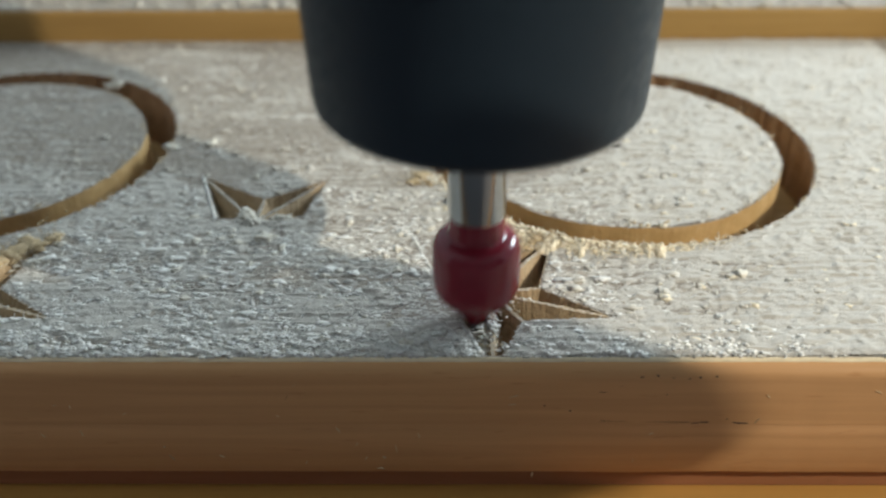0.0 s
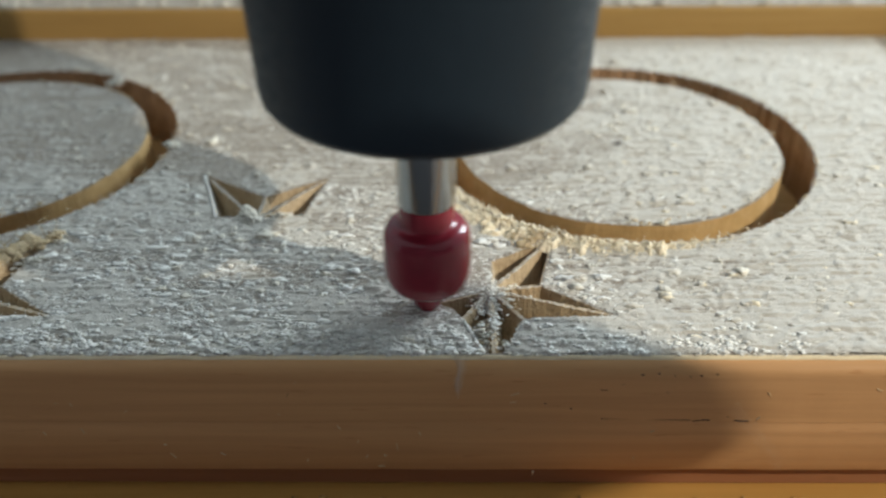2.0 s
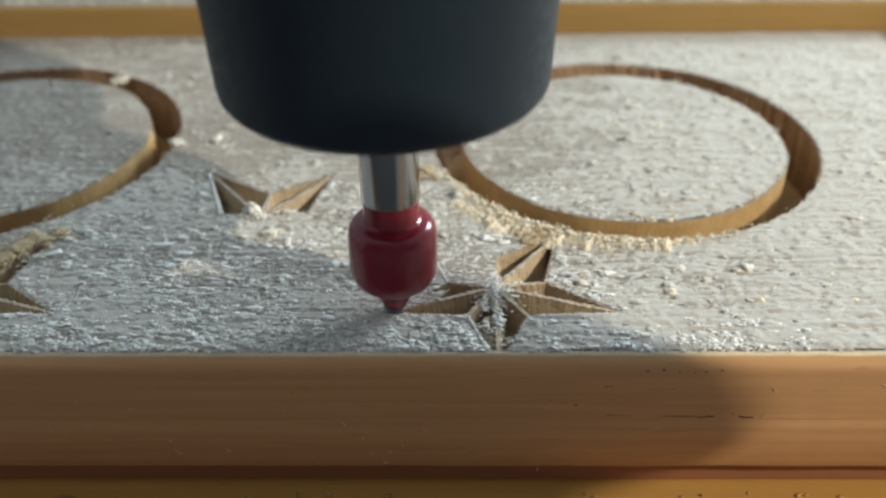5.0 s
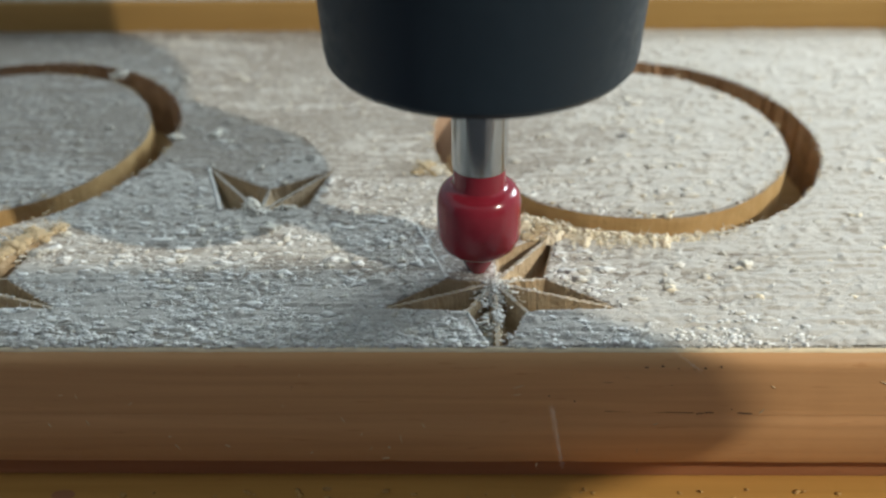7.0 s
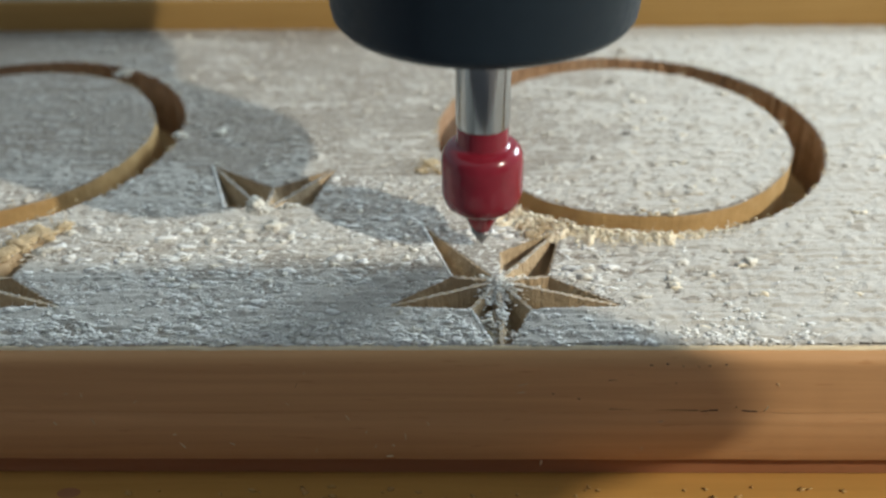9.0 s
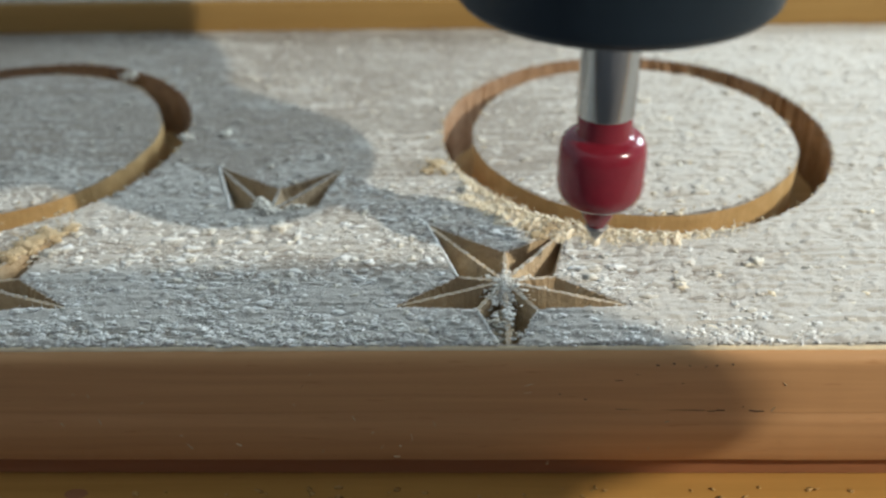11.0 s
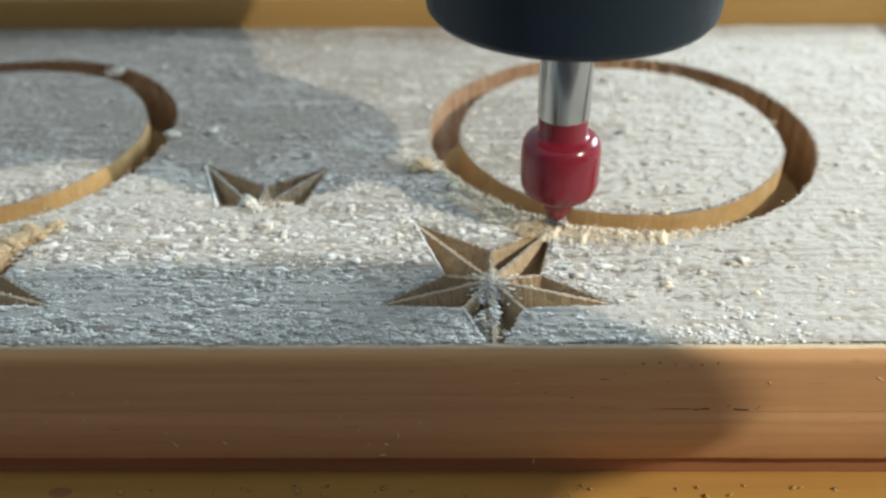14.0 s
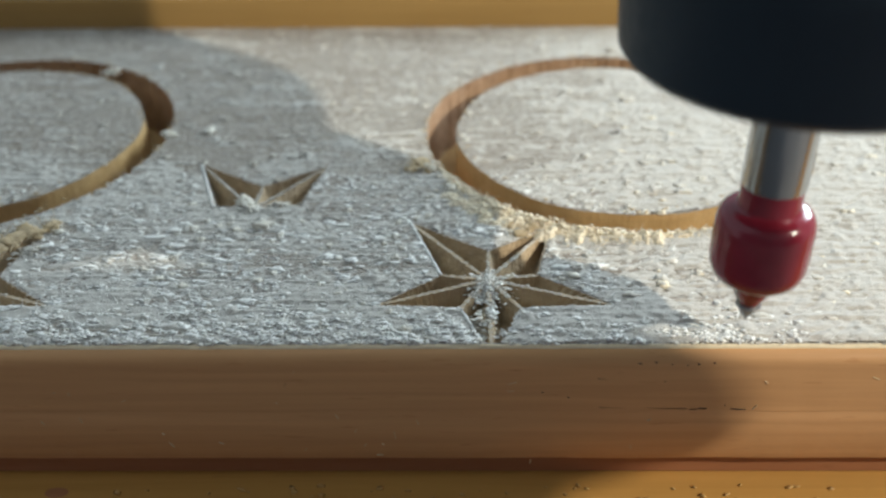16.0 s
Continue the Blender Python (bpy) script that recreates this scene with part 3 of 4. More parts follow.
for _ in range(1500):
    x = rng.uniform(-3.0, 1.2)
    y = FRONT + abs(rng.normal(0, 0.045)) + 0.004
    if free_of_cuts(x, y) and rng.uniform() < 0.35 + 0.65 * max(0, cover(x * 2, 9)):
        s = rng.uniform(0.003, 0.010)
        edge.append((x, y, s * 0.3, s))
crumb_mesh("sawdust", edge, CRUMB, "sawdust gathered along the board's front arris", 0.8, (1.8, 0.9, 0.4))


def lumps(spots, material, label, long=1.0):
    """Soft rounded clots of dust in one mesh; spots are rows of x, y, z, size."""
    bm = bmesh.new()
    bmesh.ops.create_icosphere(bm, subdivisions=2, radius=1.0)
    base = np.array([v.co[:] for v in bm.verts])
    tris = np.array([[v.index for v in f.verts] for f in bm.faces])
    bm.free()
    spots = np.array(spots)
    n = len(spots)
    swell = np.ones((n, len(base)))
    for wave, gain in ((1.8, 0.30), (3.4, 0.24), (6.0, 0.16)):
        k = rng.normal(0, wave, (n, 3))
        swell += gain * np.sin(np.einsum("nj,kj->nk", k, base) + rng.uniform(0, 6.28, (n, 1)))
    v = base[None] * swell[:, :, None] * np.stack([long * rng.uniform(0.9, 1.7, n), rng.uniform(0.7, 1.1, n), rng.uniform(0.22, 0.5, n) / long], 1)[:, None]
    v[:, :, 2] = np.maximum(v[:, :, 2], -0.2)
    v = v * spots[:, None, 3:4] + spots[:, None, :3]
    f = (tris[None] + (np.arange(n) * len(base))[:, None, None]).reshape(-1, 3)
    ob = mesh_of("dust_clots", v.reshape(-1, 3).tolist(), f.tolist(), material)
    for p in ob.data.polygons:
        p.use_smooth = True
    return tagged(ob, label, "sawdust", kind="stuff")


def fluffed(spots, low, high):
    """Small grains heaped on and round each clot, which break its outline."""
    out = []
    for x, y, z, s in spots:
        for _ in range(int(rng.integers(low, high))):
            d, e = rng.normal(0, 0.75, 2)
            g = s * rng.uniform(0.16, 0.42)
            if free_of_cuts(x + d * s, y + e * s * 0.8):
                out.append((x + d * s, y + e * s * 0.8, s * max(0.05, 0.42 - 0.28 * (d * d + e * e)), g))
    return out


soft = scatter(270, 0.011, 0.034, -0.45, 1.7, FRONT + 0.02, BACK - 0.05, 1.0, 0.25)
soft += scatter(270, 0.009, 0.024, -3.5, -0.45, -0.6, BACK - 0.05, 1.0, 0.25)
lumps([(x, y, z, s * 0.75) for x, y, z, s in soft], CLOT, "soft uneven clots of dust on the board")
crumb_mesh("sawdust", fluffed(soft, 8, 18), CLOT, "grains heaped on the clots of dust", 0.7)
cream = scatter(80, 0.012, 0.030, -0.1, 1.5, FRONT + 0.05, 0.2, 1.0, 0.2)
lumps([(x, y, z, s * 0.8) for x, y, z, s in cream], CREAM, "cream clots of sawdust on the lit board", 1.2)
crumb_mesh("sawdust", fluffed(cream, 12, 22), CLOT, "grains heaped on the cream clots", 0.8, (1.5, 0.95, 0.45))
small = scatter(1150, 0.006, 0.017, -3.3, -0.3, FRONT + 0.01, -0.45, 1.3, 0.15)
small += scatter(330, 0.010, 0.026, -3.1, -0.2, FRONT + 0.01, FRONT + 0.9, 1.6, 0.1)
small += scatter(260, 0.005, 0.012, -0.4, 1.6, FRONT + 0.01, -0.2, 1.2, 0.2)
lumps([(x, y, z, s * 0.7) for x, y, z, s in small], FROST, "small bright flakes of wood flour near the stars", 1.5)


crumb_mesh("sawdust", fluffed(small, 4, 9), FROST, "loose flour heaped on the bright flakes", 0.8, (2.1, 0.9, 0.34))


def fringe(c, r, a0, a1, n, spread, hi, out=1):
    rows = []
    for _ in range(n):
        a = radians(rng.uniform(a0, a1))
        d = r + out * abs(rng.normal(0, spread)) + out * 0.002
        s = rng.uniform(0.006, hi)
        rows.append((c[0] + d * math.cos(a), c[1] + d * math.sin(a), s * 0.5 + max(0, rng.normal(0.01, 0.012)), s))
    return rows


def ridge(c, a0, a1, seed, tall, wide, off=0.0):
    """A fluffy bank of sawdust along a ring groove's outer rim."""
    na, nr = int((a1 - a0) * 9), 26
    verts, faces = [], []
    for i in range(na):
        u = i / (na - 1)
        a = radians(a0 + (a1 - a0) * u)
        p = Vector((a * 9, seed, 0))
        swell = max(0.12, 0.62 + 0.9 * noise.noise(p) + 0.5 * noise.noise(p * 3)) * min(1, 7 * u, 7 * (1 - u))
        w = wide * (0.45 + 0.75 * swell)
        for j in range(nr):
            v = j / (nr - 1)
            r = 1.0 + off - 0.012 + w * v
            q = Vector((r * math.cos(a), r * math.sin(a), seed))
            bank = math.sin(math.pi * v ** 0.75) * swell
            rough = 0.85 + 1.0 * noise.noise(q * 17) + 0.5 * noise.noise(q * 38) + 0.25 * noise.noise(q * 90)
            z = tall * bank * max(0.05, rough) - 0.004
            r += 0.012 * noise.noise(q * 50 + Vector((3, 0, 0)))
            verts.append((c[0] + r * math.cos(a), c[1] + r * math.sin(a), z if 0 < j < nr - 1 else -0.006))
    for i in range(na - 1):
        for j in range(nr - 1):
            k = i * nr + j
            faces.append((k, k + 1, k + nr + 1, k + nr))
    return tagged(mesh_of("sawdust_ridge", verts, faces, CREAM, 180), "fluffy cream ridge of sawdust along the ring groove", "sawdust", kind="stuff")


ridge((0, 0), 203, 288, 1.0, 0.038, 0.095)
ridge((0, 0), 222, 264, 4.0, 0.026, 0.11, 0.04)
ridge((0, 0), 212, 242, 7.0, 0.028, 0.17, 0.03)
pile = fringe((0, 0), 1.0, 200, 292, 260, 0.026, 0.008) + fringe((0, 0), 1.0, 214, 262, 260, 0.055, 0.008)
crumb_mesh("sawdust_ridge", pile, CREAM, "loose cream crumbs on the sawdust ridge", 0.7)
rims = fringe((0, 0), 1.0, -70, 200, 110, 0.008, 0.007) + fringe((0, 0), 0.836, 0, 360, 60, 0.012, 0.008, -1)
rims += fringe((-3.385, 0), 1.0, -90, 90, 60, 0.010, 0.008) + fringe((-3.385, 0), 0.834, -90, 90, 40, 0.010, 0.008, -1)
crumb_mesh("groove_fuzz", rims, CRUMB_TAN, "torn fibres and dust on the ring grooves' rims", 0.7)
def pit_depth(f):
    """Height of a pit's wall, f of the way from its deepest point to its rim."""
    return -DEEP * (0.62 * (1 - f) / 0.34 if f > 0.66 else 0.62 + 0.38 * (0.66 - f) / 0.66)


heap = []
for c, arms in ((STAR_A, (0, 1, 2, 3, 4)), (STAR_C, (1, 2)), (STAR_B, (2, 3))):
    for _ in range(460):
        dx, dy = rng.normal(0, 0.05, 2)
        s = rng.uniform(0.003, 0.0095)
        heap.append((c[0] + dx, c[1] + dy * 0.8, 0.006 - 0.3 * math.hypot(dx, dy) + s * 0.3, s))
    for k in arms:          # dust on the ridges
        for end in (TIPS[k], INNER[k]):
            if c is STAR_A and (k in (3, 4) and end is TIPS[k] or k == 3):
                continue
            for _ in range(46):
                f = 0.62 * rng.uniform() ** 1.5
                s = rng.uniform(0.0025, 0.0065)
                heap.append((c[0] + f * end[0] + rng.normal(0, 0.004), max(LIP, c[1] + f * end[1] + rng.normal(0, 0.004)), s * 0.2, s))
    for k, j, tri, mid in star_pits(c):
        if (c is STAR_B and (k, j) not in HALF_CUT) or (c is STAR_A and (k, j) in NOW_CUT):
            continue
        for _ in range(90 if c is STAR_B else 240 if k == 0 else 16):
            f, s = rng.uniform(0.0, 0.7 if k else 0.92), rng.uniform(0.003, 0.009)
            p = tri[int(rng.integers(3))]
            heap.append((mid[0] + f * (p[0] - mid[0]), max(LIP, mid[1] + f * (p[1] - mid[1])), pit_depth(f) + s * 0.4, s))
for c, n, sp in ((add(STAR_A, (-0.05, -0.28)), 40, 0.018), (add(STAR_B, (-0.02, -0.01)), 420, 0.075), (add(STAR_B, (0.12, 0.03)), 160, 0.05), (add(STAR_C, (0.30, 0.22)), 160, 0.06)):
    for _ in range(n):
        dx, dy = rng.normal(0, sp, 2)
        s = rng.uniform(0.004, 0.013)
        heap.append((c[0] + dx, max(LIP, c[1] + dy * 0.6), -0.02 + 0.03 * math.exp(-(dx * dx + dy * dy) / (sp * sp)) + s * 0.3, s))
hub = [(c[0] + rng.normal(0, 0.035), c[1] + rng.normal(-0.015, 0.03), rng.uniform(-0.012, 0.004), rng.uniform(0.008, 0.018)) for c in (STAR_A, STAR_C) for _ in range(26)]
hub += [(STAR_A[0] + rng.normal(0, 0.022), STAR_A[1] - rng.uniform(0.05, 0.38), rng.uniform(-0.035, 0.004), rng.uniform(0.008, 0.019)) for _ in range(34)]
lumps([(x, y, z, s * 0.7) for x, y, z, s in hub], FROST, "bright flour on the hubs of the stars")
crumb_mesh("sawdust", [(x + s * rng.normal(0, 0.8), y + s * rng.normal(0, 0.8), z + s * rng.uniform(0, 0.4), s * rng.uniform(0.15, 0.4)) for x, y, z, s in hub for _ in range(12)],
           FROST, "loose flour on the hubs of the stars", 0.8)
clot = [(STAR_A[0] - 0.045 + dx, STAR_A[1] - 0.25 + dy, z, r_) for dx, dy, z, r_ in ((0, 0, -0.045, 0.040), (0.03, -0.05, -0.04, 0.032), (-0.025, -0.055, -0.05, 0.030),
        (0.035, 0.05, -0.03, 0.026), (-0.02, -0.10, -0.06, 0.028))]
lumps(clot, CREAM, "fluffy cream lump of sawdust in a star arm")
crumb_mesh("sawdust_heap", [(x + s * rng.normal(0, 0.6), max(LIP + 0.01, y + s * rng.normal(0, 0.6)), z + s * rng.uniform(0.1, 0.6), s * rng.uniform(0.10, 0.24))
                            for x, y, z, s in clot for _ in range(45)], CREAM, "loose cream grains in a star arm", 0.8)
burr = []
for c in (STAR_A, STAR_C):
    for k in range(5):
        for j in (k, (k - 1) % 5):
            a, b = TIPS[k], INNER[j]
            for _ in range(64 if (k, j) in ((3, 3), (4, 4), (1, 0), (0, 0), (0, 4)) else 18):
                f, s = rng.uniform(), rng.uniform(0.0025, 0.0058)
                p = (c[0] + a[0] + f * (b[0] - a[0]) + rng.normal(0, 0.003), c[1] + a[1] + f * (b[1] - a[1]) + rng.normal(0, 0.003))
                if p[1] > LIP:
                    burr.append((*p, s * 0.3, s))
for c, k, corner in ((STAR_A, 3, 3), (STAR_B, 3, 3), (STAR_A, 0, 4)):      # flour plastered on one wall of a pit
    a, b = Vector(TIPS[k]), Vector(INNER[corner])
    wall_mid = [Vector(mid) - Vector(c) for k_, j_, tri, mid in star_pits(c) if (k_, j_) == (k, corner)][0]
    for _ in range(1000):
        f, g, s = rng.uniform(0.02, 1), 0.42 * rng.uniform() ** 1.4, rng.uniform(0.003, 0.0065)
        p = a + (b - a) * f
        p += (wall_mid - p) * g
        if c[1] + p.y > LIP:
            burr.append((c[0] + p.x, c[1] + p.y, min(0.002, pit_depth(1 - max(0.0, g - 0.07)) + 0.003), s))
for _ in range(420):      # flour on the finished star's hub
    f, s = rng.uniform(), rng.uniform(0.0025, 0.0062)
    dx, dy = rng.normal(0, 0.045), -0.10 * f ** 1.5 + rng.normal(0, 0.03)
    burr.append((STAR_A[0] + dx * (1 - 0.3 * f), max(LIP, STAR_A[1] + dy), 0.004 - 0.42 * abs(dx) + (0.0 if f < 0.4 else -0.01), s))
crumb_mesh("sawdust", burr, FROST, "bright dust caught on the stars' cut edges", 0.6)
crumb_mesh("sawdust_heap", heap, CRUMB, "sawdust lying in the carved stars", 0.6)
loose = []
for _ in range(150):
    x, y = rng.uniform(-2.4, 1.1), rng.uniform(-2.2, FRONT - 0.07)
    s = rng.uniform(0.003, 0.014)
    loose.append((x, y, -0.692 + s * 0.5, s))
crumb_mesh("sawdust", loose, GOLD, "scattered golden crumbs on the plank", 0.6)
top_dust = []
for _ in range(2500):
    s = rng.uniform(0.008, 0.03)
    top_dust.append((rng.uniform(-4.5, 3.0), rng.uniform(BACK + 0.03, BACK + 1.6), 0.212 + s * 0.5, s))
crumb_mesh("sawdust", top_dust, CRUMB, "sawdust on top of the back rail", 0.6)


def fibres(name, spots, material, label):
    """Thin curled shavings as bent three-sided slivers; spots are x, y, z, length, lift."""
    verts, faces = [], []
    for x, y, z, ln, lift in spots:
        a, curl = rng.uniform(0, 2 * math.pi), rng.normal(0, 1.2)
        w = rng.uniform(0.0016, 0.0038)
        px, py, pz = x, y, z
        n0 = len(verts)
        for i in range(5):
            d = w * (1 - 0.2 * i)
            verts += [(px - d * math.sin(a), py + d * math.cos(a), pz), (px + d * math.sin(a), py - d * math.cos(a), pz), (px, py, pz + d)]
            px, py, pz = px + ln / 4 * math.cos(a), py + ln / 4 * math.sin(a), pz + lift * ln / 4 * rng.uniform(0.3, 1.2)
            a += curl / 4
        for i in range(4):
            k = n0 + 3 * i
            for u in range(3):
                faces.append((k + u, k + (u + 1) % 3, k + 3 + (u + 1) % 3, k + 3 + u))
    return tagged(mesh_of(name, verts, faces, material), label, "shavings", kind="stuff")


TAN = [(-1.02, -0.37, 0.05), (-1.06, -0.40, 0.035), (-0.98, -0.41, 0.03), (-0.50, -0.95, 0.045), (-0.55, -1.0, 0.035), (-0.45, -0.91, 0.03), (-0.60, -0.93, 0.03),
       (-2.83, -1.06, 0.06), (-2.74, -0.99, 0.055), (-2.68, -0.93, 0.04), (-2.80, -0.95, 0.04), (-2.88, -1.14, 0.05), (-0.72, -0.70, 0.03)]
fib = []
for x, y, z, s in scatter(550, 0.01, 0.02, -3.4, 1.6, FRONT, BACK, 2.0, 0.05):
    fib.append((x, y, 0.004, rng.uniform(0.02, 0.06), rng.uniform(0, 0.7)))
curls = [(x, y, 0.008 + rng.uniform(0, 0.02), rng.uniform(0.012, 0.032), rng.uniform(0.05, 0.9)) for x, y, z, s in
         fringe((0, 0), 1.0, 200, 292, 260, 0.03, 0.02) + fringe((0, 0), 1.0, 218, 268, 260, 0.06, 0.02)]
for x, y, z, s in fringe((0, 0), 1.0, -40, 80, 220, 0.01, 0.02) + fringe((-3.385, 0), 1.0, -60, 90, 160, 0.01, 0.02):
    fib.append((x, y, 0.002, rng.uniform(0.010, 0.026), rng.uniform(0.2, 0.9)))
golden = [(x + rng.normal(0, s * 0.8), y + rng.normal(0, s * 0.6), s * 0.25, rng.uniform(0.4, 1.3) * s, rng.uniform(0.1, 1.3)) for x, y, s in TAN for _ in range(26)]
for x, y, z, s in scatter(380, 0.01, 0.02, -3.0, -0.1, FRONT, FRONT + 0.40, 1.2, 0.3):       # short bristles
    fib.append((x, y, 0.003, rng.uniform(0.010, 0.030), rng.uniform(0.3, 2.0)))
for x, y, z, s in edge[::6]:
    fib.append((x, y, z, rng.uniform(0.02, 0.05), rng.uniform(0.2, 1.2)))
tufts = []
for i in range(420):      # upright tufts of dust towards the front edge
    x, y = rng.uniform(-3.0, 0.5), FRONT + 0.01 + abs(rng.normal(0, 0.09))
    if not free_of_cuts(x, y) or not free_of_cuts(x + 0.03, y) or not free_of_cuts(x - 0.03, y):
        continue
    for _ in range(int(rng.integers(5, 16))):
        s = rng.uniform(0.003, 0.009)
        px, py = x + rng.normal(0, 0.012), max(FRONT + 0.004, y + rng.normal(0, 0.007))
        tufts.append((px, py, rng.uniform(0.002, 0.012), s))
        if rng.uniform() < 0.25:
            fib.append((px, py, 0.004, rng.uniform(0.008, 0.020), rng.uniform(0.8, 2.0)))
fibres("shavings", golden, CRUMB_TAN, "curled tan shavings on the clumps")
fibres("shavings", curls, CREAM, "fluffy cream curls of wood along the ring groove")
crumb_mesh("sawdust", tufts, FROST, "small bright tufts of wood flour near the edge", 0.85, (1.7, 0.9, 0.45))
fibres("shavings", fib, FROST, "fine curled pine fibres among the sawdust")


def clump_mesh(seed, material=None):
    bm = bmesh.new()
    bmesh.ops.create_icosphere(bm, subdivisions=3, radius=1.0)
    for v in bm.verts:
        p = v.co.copy()
        f = 1 + 0.75 * noise.noise(p * 1.3 + Vector((seed * 7, 0, 0))) + 0.55 * noise.noise(p * 3.2 + Vector((0, seed * 5, 0)))
        v.co = Vector((p.x * f, p.y * f * 0.8, max(-0.25, p.z * f * 0.42))) * K
    for f in bm.faces:
        f.smooth = True
    me = bpy.data.meshes.new("sawdust_clump")
    bm.to_mesh(me)
    bm.free()
    me.materials.append(material or CRUMB)
    return me


clumps = [clump_mesh(i) for i in range(6)]
PLACES = [(-0.01, -1.04, 0.035), (-1.62, -1.30, 0.022), (-2.93, 0.81, 0.05), (-2.37, -0.03, 0.04), (-2.17, 0.02, 0.035), (-1.05, -1.68, 0.03),
          (-1.72, -0.93, 0.04), (0.35, -1.22, 0.035), (-1.84, -0.72, 0.05), (-0.86, -0.62, 0.045), (-0.99, -0.40, 0.04), (-0.13, -1.05, 0.03)]
for i in range(60):
    while True:
        x, y = rng.uniform(-3.2, 1.4), rng.uniform(FRONT + 0.03, BACK - 0.1)
        if free_of_cuts(x, y) and rng.uniform() < cover(x, y):
            break
    PLACES.append((x, y, rng.uniform(0.010, 0.023)))
while len(PLACES) < 118:       # soft tufts between the stars
    x, y = rng.normal(-1.75, 0.45), rng.normal(-1.05, 0.22)
    if FRONT + 0.05 < y < -0.5 and free_of_cuts(x, y):
        PLACES.append((x, y, rng.uniform(0.011, 0.026)))
for i in range(20):       # fluffy ridge beside the ring groove
    a = radians(rng.uniform(206, 286))
    d = 1.0 + abs(rng.normal(0.012, 0.03))
    PLACES.append((d * math.cos(a), d * math.sin(a), rng.uniform(0.012, 0.026) * (1.15 if 225 < math.degrees(a) < 268 else 0.8)))
tan_clumps = [clump_mesh(20 + i, CRUMB_TAN) for i in range(4)]
for i, (x, y, s) in enumerate(TAN):
    ob = new("sawdust_clump", tan_clumps[i % 4])
    ob.matrix_world = pose(x * K, y * K, 0.08 * s * K, 0, 0, rng.uniform(0, 360)) @ Matrix.Scale(s, 4)
    tagged(ob, "curled tan clump of fresh shavings on the board", "sawdust clump", group="tan shaving clumps")
for i, (x, y, s) in enumerate(PLACES):
    ob = new("sawdust_clump", clumps[i % 6])
    ob.matrix_world = pose(x * K, y * K, 0.08 * s * K, 0, 0, rng.uniform(0, 360)) @ Matrix.Scale(s, 4)
    tagged(ob, "small pale clump of sawdust on the board", "sawdust clump", group="sawdust clumps")

# ---- marks ----
def sliver(name, x, z, ln, w, tilt, material, label, proud=0.004):
    bm = box((-ln / 2, -proud, -w / 2), (ln / 2, 0.01, w / 2), min(w, 0.012) * 0.4, 1)
    for v in bm.verts:
        v.co.z += 0.25 * w * K * math.sin(v.co.x / K * 40 + x * 9)
    ob = part(name, bm, material, board, label)
    ob.matrix_local = pose(x * K, (FRONT - 0.054) * K, (z + 0.008) * K, 0, tilt, 0)
    return ob


for x, z, ln, w, tilt in ((-1.511, -0.160, 0.010, 0.016, 20), (-1.508, -0.150, 0.010, 0.008, 0), (0.253, -0.291, 0.042, 0.006, -2), (0.225, -0.288, 0.020, 0.004, 3),
                          (0.105, -0.286, 0.036, 0.007, 2), (0.070, -0.290, 0.030, 0.004, -3), (0.030, -0.285, 0.030, 0.003, 0), (-0.06, -0.283, 0.20, 0.003, 1),
                          (-0.22, -0.280, 0.16, 0.0035, 1), (-0.057, -0.143, 0.010, 0.008, 0), (-0.42, -0.228, 0.010, 0.007, 10), (-0.521, -0.201, 0.010, 0.005, 0),
                          (-0.23, -0.10, 0.014, 0.003, 0), (-0.16, -0.055, 0.014, 0.005, 5), (0.06, -0.06, 0.010, 0.003, 0), (0.12, -0.055, 0.008, 0.003, 0), (0.02, -0.065, 0.006, 0.003, 0), (-0.04, -0.06, 0.007, 0.003, 20), (-0.10, -0.05, 0.01, 0.004, 0),
                          (-0.3, -0.13, 0.03, 0.002, 0), (0.19, -0.27, 0.006, 0.006, 0)):
    sliver("dent", x, z, ln, w, tilt, MARK, "dark dent in the varnish", 0.0025)
for i in range(26):
    sliver("clinging_chip", rng.uniform(-2.5, 0.8), rng.uniform(-0.58, -0.06), rng.uniform(0.008, 0.036), rng.uniform(0.0014, 0.0030), rng.uniform(-90, 90), CRUMB_TAN,
           "tiny pale shaving stuck to the varnish", 0.004)


def scored(a, b):
    """A scored outline of a star arm that is not cut yet, left proud as a thin burr."""
    d = math.hypot(b[0] - a[0], b[1] - a[1])
    bm = box((0, -0.0032, -0.002), (d, 0.0032, 0.0028), 0.001, 1)
    bmesh.ops.subdivide_edges(bm, edges=[e for e in bm.edges if e.calc_length() > 0.5 * d * K], cuts=14)
    for v in bm.verts:
        v.co.y += 0.006 * K * noise.noise(Vector((v.co.x / K * 14, a[0], a[1])))
    ob = part("scored_line", bm, TOP, board, "pale scored outline of a star arm")
    ob.matrix_local = pose(a[0] * K, a[1] * K, 0, 0, 0, math.degrees(math.atan2(b[1] - a[1], b[0] - a[0])))


for a, b in ((INNER[3], TIPS[4]), (TIPS[4], INNER[4]), (INNER[4], TIPS[0]), (INNER[0], TIPS[1]), (TIPS[1], INNER[1])):
    scored(add(STAR_B, a), add(STAR_B, b))
part("centre_mark", turned([(0.0, -0.01), (0.02, -0.008), (0.032, 0.002), (0.03, 0.004), (0.0, 0.003)], 14), MARK, board, "dark centre mark of the ring")

# ---- chips that the cutter throws ----
CHIP_ROWS = []


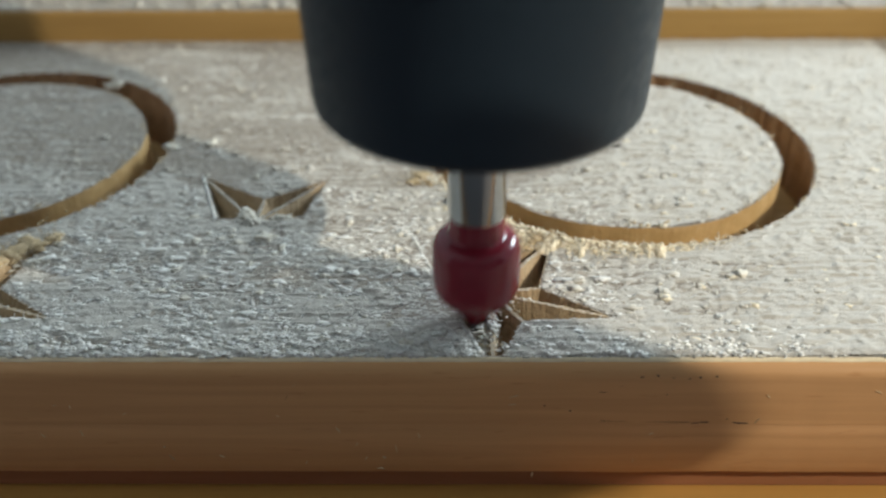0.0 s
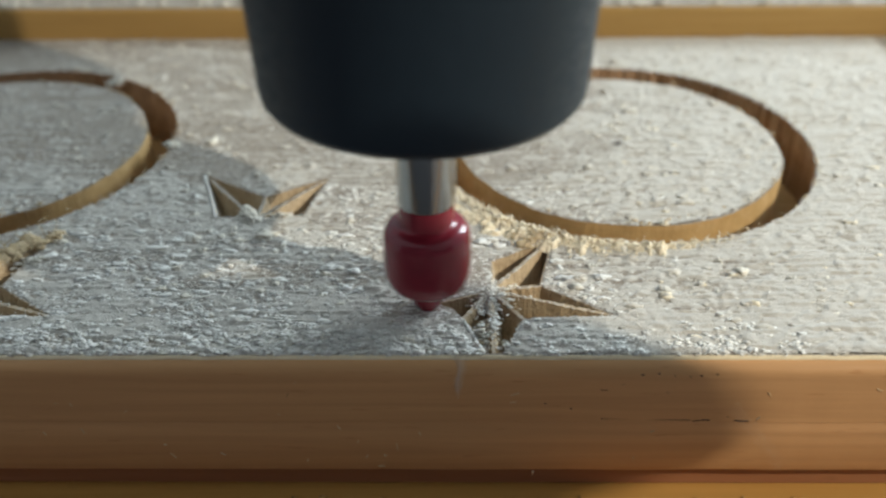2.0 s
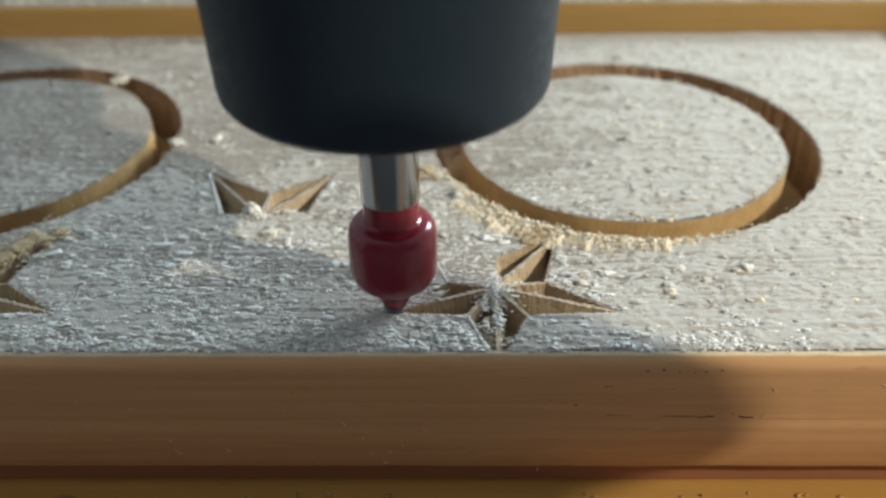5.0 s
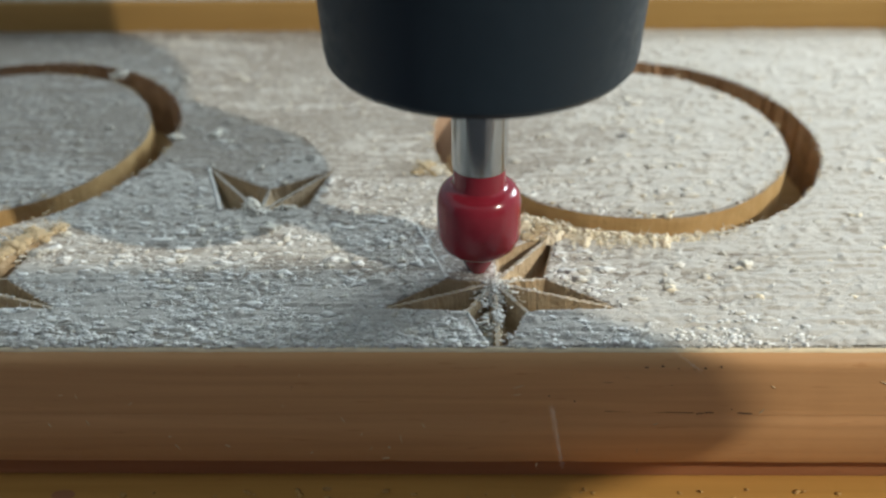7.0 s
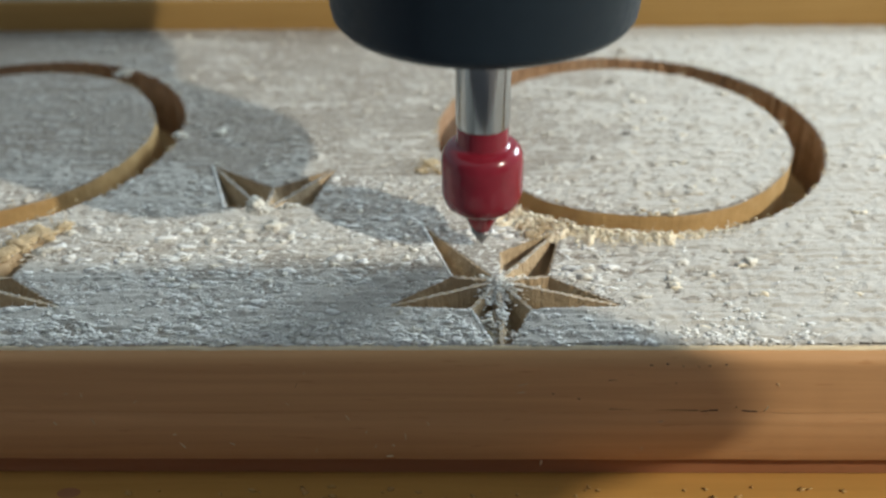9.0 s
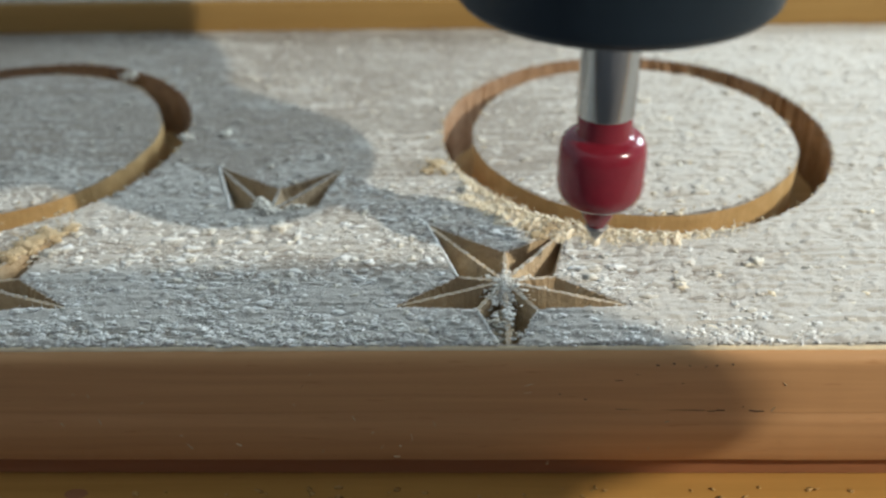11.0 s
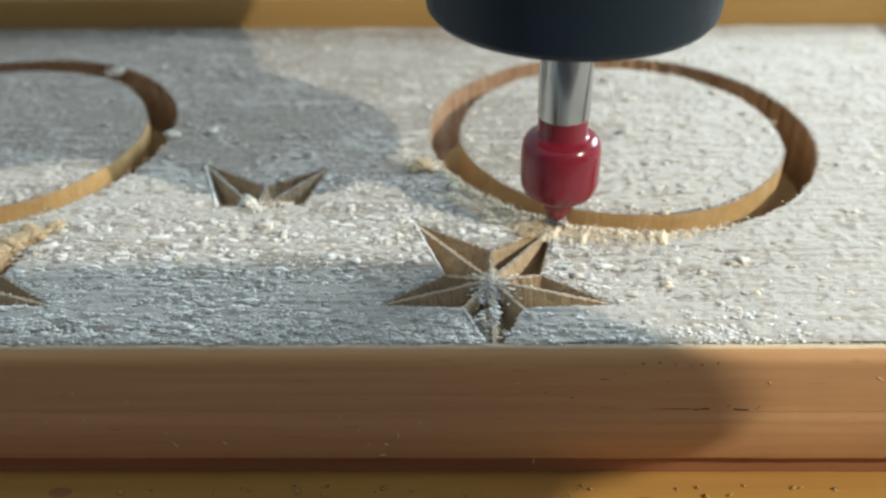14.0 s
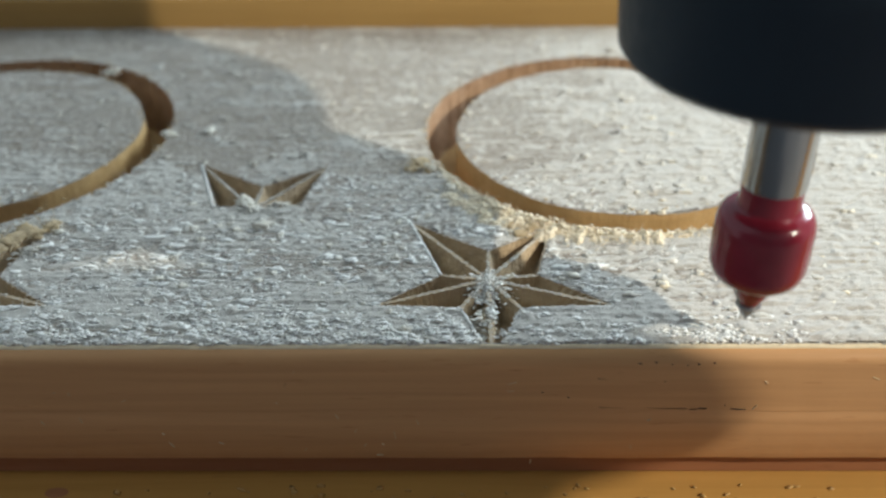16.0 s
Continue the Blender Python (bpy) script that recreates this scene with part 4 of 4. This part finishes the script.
def thrown(t0, start, speed, size, seed):
    r = np.random.default_rng(seed)
    bm = box((-size, -size * 0.28, -size * 0.12), (size, size * 0.28, size * 0.12), size * 0.05, 1)
    for v in bm.verts:
        v.co.z += 0.35 * size * K * (v.co.x / (size * K)) ** 2
        v.co.y += 0.12 * size * K * r.uniform(-1, 1)
    me = bpy.data.meshes.new("wood_chip")
    bm.to_mesh(me)
    bm.free()
    me.materials.append(CRUMB)
    ob = new("wood_chip", me)
    tagged(ob, "pale pine chip thrown off by the cutter", "wood chip", group="thrown wood chips")
    g = 170.0
    p = Vector(start)
    rows = [(0, pose(p.x * K, p.y * K, p.z * K, 0, 0, 40 * seed)), (t0, pose(p.x * K, p.y * K, p.z * K, 0, 0, 40 * seed))]
    t, n = 0.0, 0
    while t < 0.5:
        t += 1 / 30
        n += 1
        q = p + Vector(speed) * t - Vector((0, 0, 0.5 * g * t * t))
        floor = 0.03 if q.y > FRONT else -0.66 if q.y > -2.2 else -1.36
        end = q.z < floor
        q.z = max(q.z, floor)
        rows.append((t0 + t, pose(q.x * K, q.y * K, q.z * K, 31 * n * (seed % 3), 23 * n, 40 * seed + 17 * n)))
        if end:
            break
    rows.append((16, rows[-1][1]))
    CHIP_ROWS.append((ob, rows))


for i, (t0, start, speed, size) in enumerate((
        (0.13, (-0.60, -1.30, -0.05), (8.0, -8.0, 9.0), 0.022), (1.83, (-0.78, -1.42, -0.04), (-3.0, -9.0, 8.0), 0.040), (1.87, (-0.80, -1.44, -0.04), (-10.0, -7.0, 8.0), 0.020),
        (1.9, (-0.74, -1.40, -0.04), (9.0, -8.0, 9.0), 0.022), (2.43, (-0.70, -1.42, -0.05), (-6.0, -9.0, 8.0), 0.020), (6.87, (-0.70, -1.30, -0.05), (5.0, -9.0, 9.0), 0.024),
        (6.9, (-0.72, -1.32, -0.05), (2.0, -8.0, 8.0), 0.020), (6.93, (-0.68, -1.31, -0.05), (9.0, -9.0, 8.0), 0.018), (7.4, (-0.76, -1.28, -0.05), (-1.0, -11.2, 9.8), 0.044),
        (12.13, (-0.30, -1.45, -0.02), (6.0, -7.0, 8.0), 0.018), (14.9, (-0.30, -1.46, -0.02), (-2.0, -7.0, 8.0), 0.022))):
    thrown(t0, start, speed, size, i + 1)

# ---- motion ----
TOOL = [  # seconds, place of the tip in plan units
    (0, -0.781, -1.498, -0.05), (0.1, -0.736, -1.286, -0.05), (0.2, -0.735, -1.252, -0.05), (0.3, -0.759, -1.439,
    -0.05), (0.4, -0.761, -1.519, -0.05), (0.5, -0.779, -1.416, -0.05), (0.6, -0.776, -1.304, 0.033), (0.7,
    -0.768, -1.267, 0.117), (0.8, -0.779, -1.323, 0.2), (0.9, -0.868, -1.305, 0.2), (1, -0.886, -1.376, 0.2),
    (1.1, -0.878, -1.386, 0.154), (1.2, -0.879, -1.379, 0.108), (1.3, -0.88, -1.406, 0.062), (1.4, -0.881, -1.367,
    0.016), (1.5, -0.885, -1.382, -0.03), (1.6, -0.872, -1.444, -0.031), (1.7, -0.862, -1.426, -0.033), (1.8,
    -0.853, -1.424, -0.034), (1.9, -0.879, -1.423, -0.035), (2, -0.976, -1.446, -0.037), (2.1, -1.113, -1.436,
    -0.038), (2.2, -1.225, -1.402, -0.039), (2.3, -1.18, -1.418, -0.041), (2.4, -1.035, -1.45, -0.042), (2.5,
    -0.904, -1.448, -0.043), (2.6, -0.803, -1.348, -0.045), (2.7, -0.718, -1.243, -0.046), (2.8, -0.796, -1.326,
    -0.047), (2.9, -0.88, -1.407, -0.049), (3, -0.886, -1.369, -0.05), (3.1, -0.881, -1.338, 0.05), (3.2, -0.882,
    -1.272, 0.15), (3.3, -0.882, -1.301, 0.2), (3.4, -0.91, -1.204, 0.2), (3.5, -0.924, -1.222, 0.2), (3.6,
    -0.911, -1.238, 0.167), (3.7, -0.92, -1.294, 0.133), (3.8, -0.921, -1.295, 0.1), (4, -0.925, -1.33, 0.033),
    (4.2, -0.923, -1.273, -0.04), (4.7, -1.05, -1.42, -0.03), (5.1, -1.13, -1.49, -0.01), (5.5, -0.85, -1.38,
    -0.06), (5.8, -0.8, -1.3, 0.14), (6.3, -0.878, -1.19, 0.14), (6.4, -0.888, -1.223, 0.105), (6.5, -0.889,
    -1.207, 0.07), (6.6, -0.887, -1.236, 0.035), (6.7, -0.878, -1.236, 0), (6.8, -0.83, -1.226, -0.03), (7,
    -0.785, -1.242, -0.027), (7.2, -0.908, -1.219, -0.025), (7.3, -0.93, -1.183, -0.024), (7.5, -0.92, -1.161,
    -0.021), (7.6, -0.967, -1, -0.02), (7.8, -1.021, -0.878, 0), (8, -0.9, -1.145, -0.06), (8.1, -0.892, -1.199,
    -0.04), (8.2, -0.893, -1.214, 0.047), (8.3, -0.884, -1.062, 0.133), (8.4, -0.885, -1.103, 0.22), (8.5, -0.857,
    -1.04, 0.22), (8.6, -0.782, -1.047, 0.22), (8.8, -0.781, -1.081, 0.17), (9, -0.786, -1.088, 0.07), (9.2,
    -0.789, -1.102, -0.03), (9.6, -0.85, -1.1, -0.04), (10, -1, -0.93, -0.01), (10.4, -0.75, -1.2, -0.06), (10.7,
    -0.6, -1.25, 0.2), (11.3, -0.153, -1.306, 0.2), (11.5, -0.139, -1.359, 0.132), (11.6, -0.172, -1.391, 0.098),
    (11.8, -0.168, -1.411, 0.03), (12, -0.181, -1.467, 0), (12.2, -0.46, -1.459, -0.01), (12.3, -0.577, -1.452,
    -0.015), (12.4, -0.59, -1.494, -0.02), (12.5, -0.643, -1.631, -0.025), (12.6, -0.641, -1.605, -0.03), (12.8,
    -0.604, -1.47, -0.04), (13, -0.55, -1.402, -0.05), (13.1, -0.41, -1.419, -0.046), (13.2, -0.249, -1.411,
    -0.042), (13.3, -0.159, -1.403, -0.038), (13.4, -0.2, -1.362, -0.034), (13.5, -0.308, -1.296, -0.03), (13.6,
    -0.444, -1.229, -0.02), (13.7, -0.515, -1.172, -0.01), (13.8, -0.492, -1.114, 0), (14, -0.412, -0.92, 0.02),
    (14.2, -0.4, -0.85, -0.004), (14.3, -0.437, -0.931, -0.016), (14.5, -0.488, -1.139, -0.04), (14.6, -0.406,
    -1.227, -0.032), (14.7, -0.27, -1.328, -0.024), (14.8, -0.177, -1.424, -0.016), (15, -0.159, -1.458, 0),
    (15.2, -0.163, -1.367, 0.2), (15.3, -0.145, -1.313, 0.2), (15.4, -0.059, -1.33, 0.2), (15.5, 0.19, -1.425,
    0.2), (15.6, 0.317, -1.422, 0.192), (15.8, 0.295, -1.531, 0.176), (16, 0.224, -1.746, 0.16),
]


def motions():
    walk(spindle, [(t, pose(x * K, y * K, z * K)) for t, x, y, z in TOOL])
    for ob, rows in CHIP_ROWS + flakes:
        walk(ob, rows)


motions()
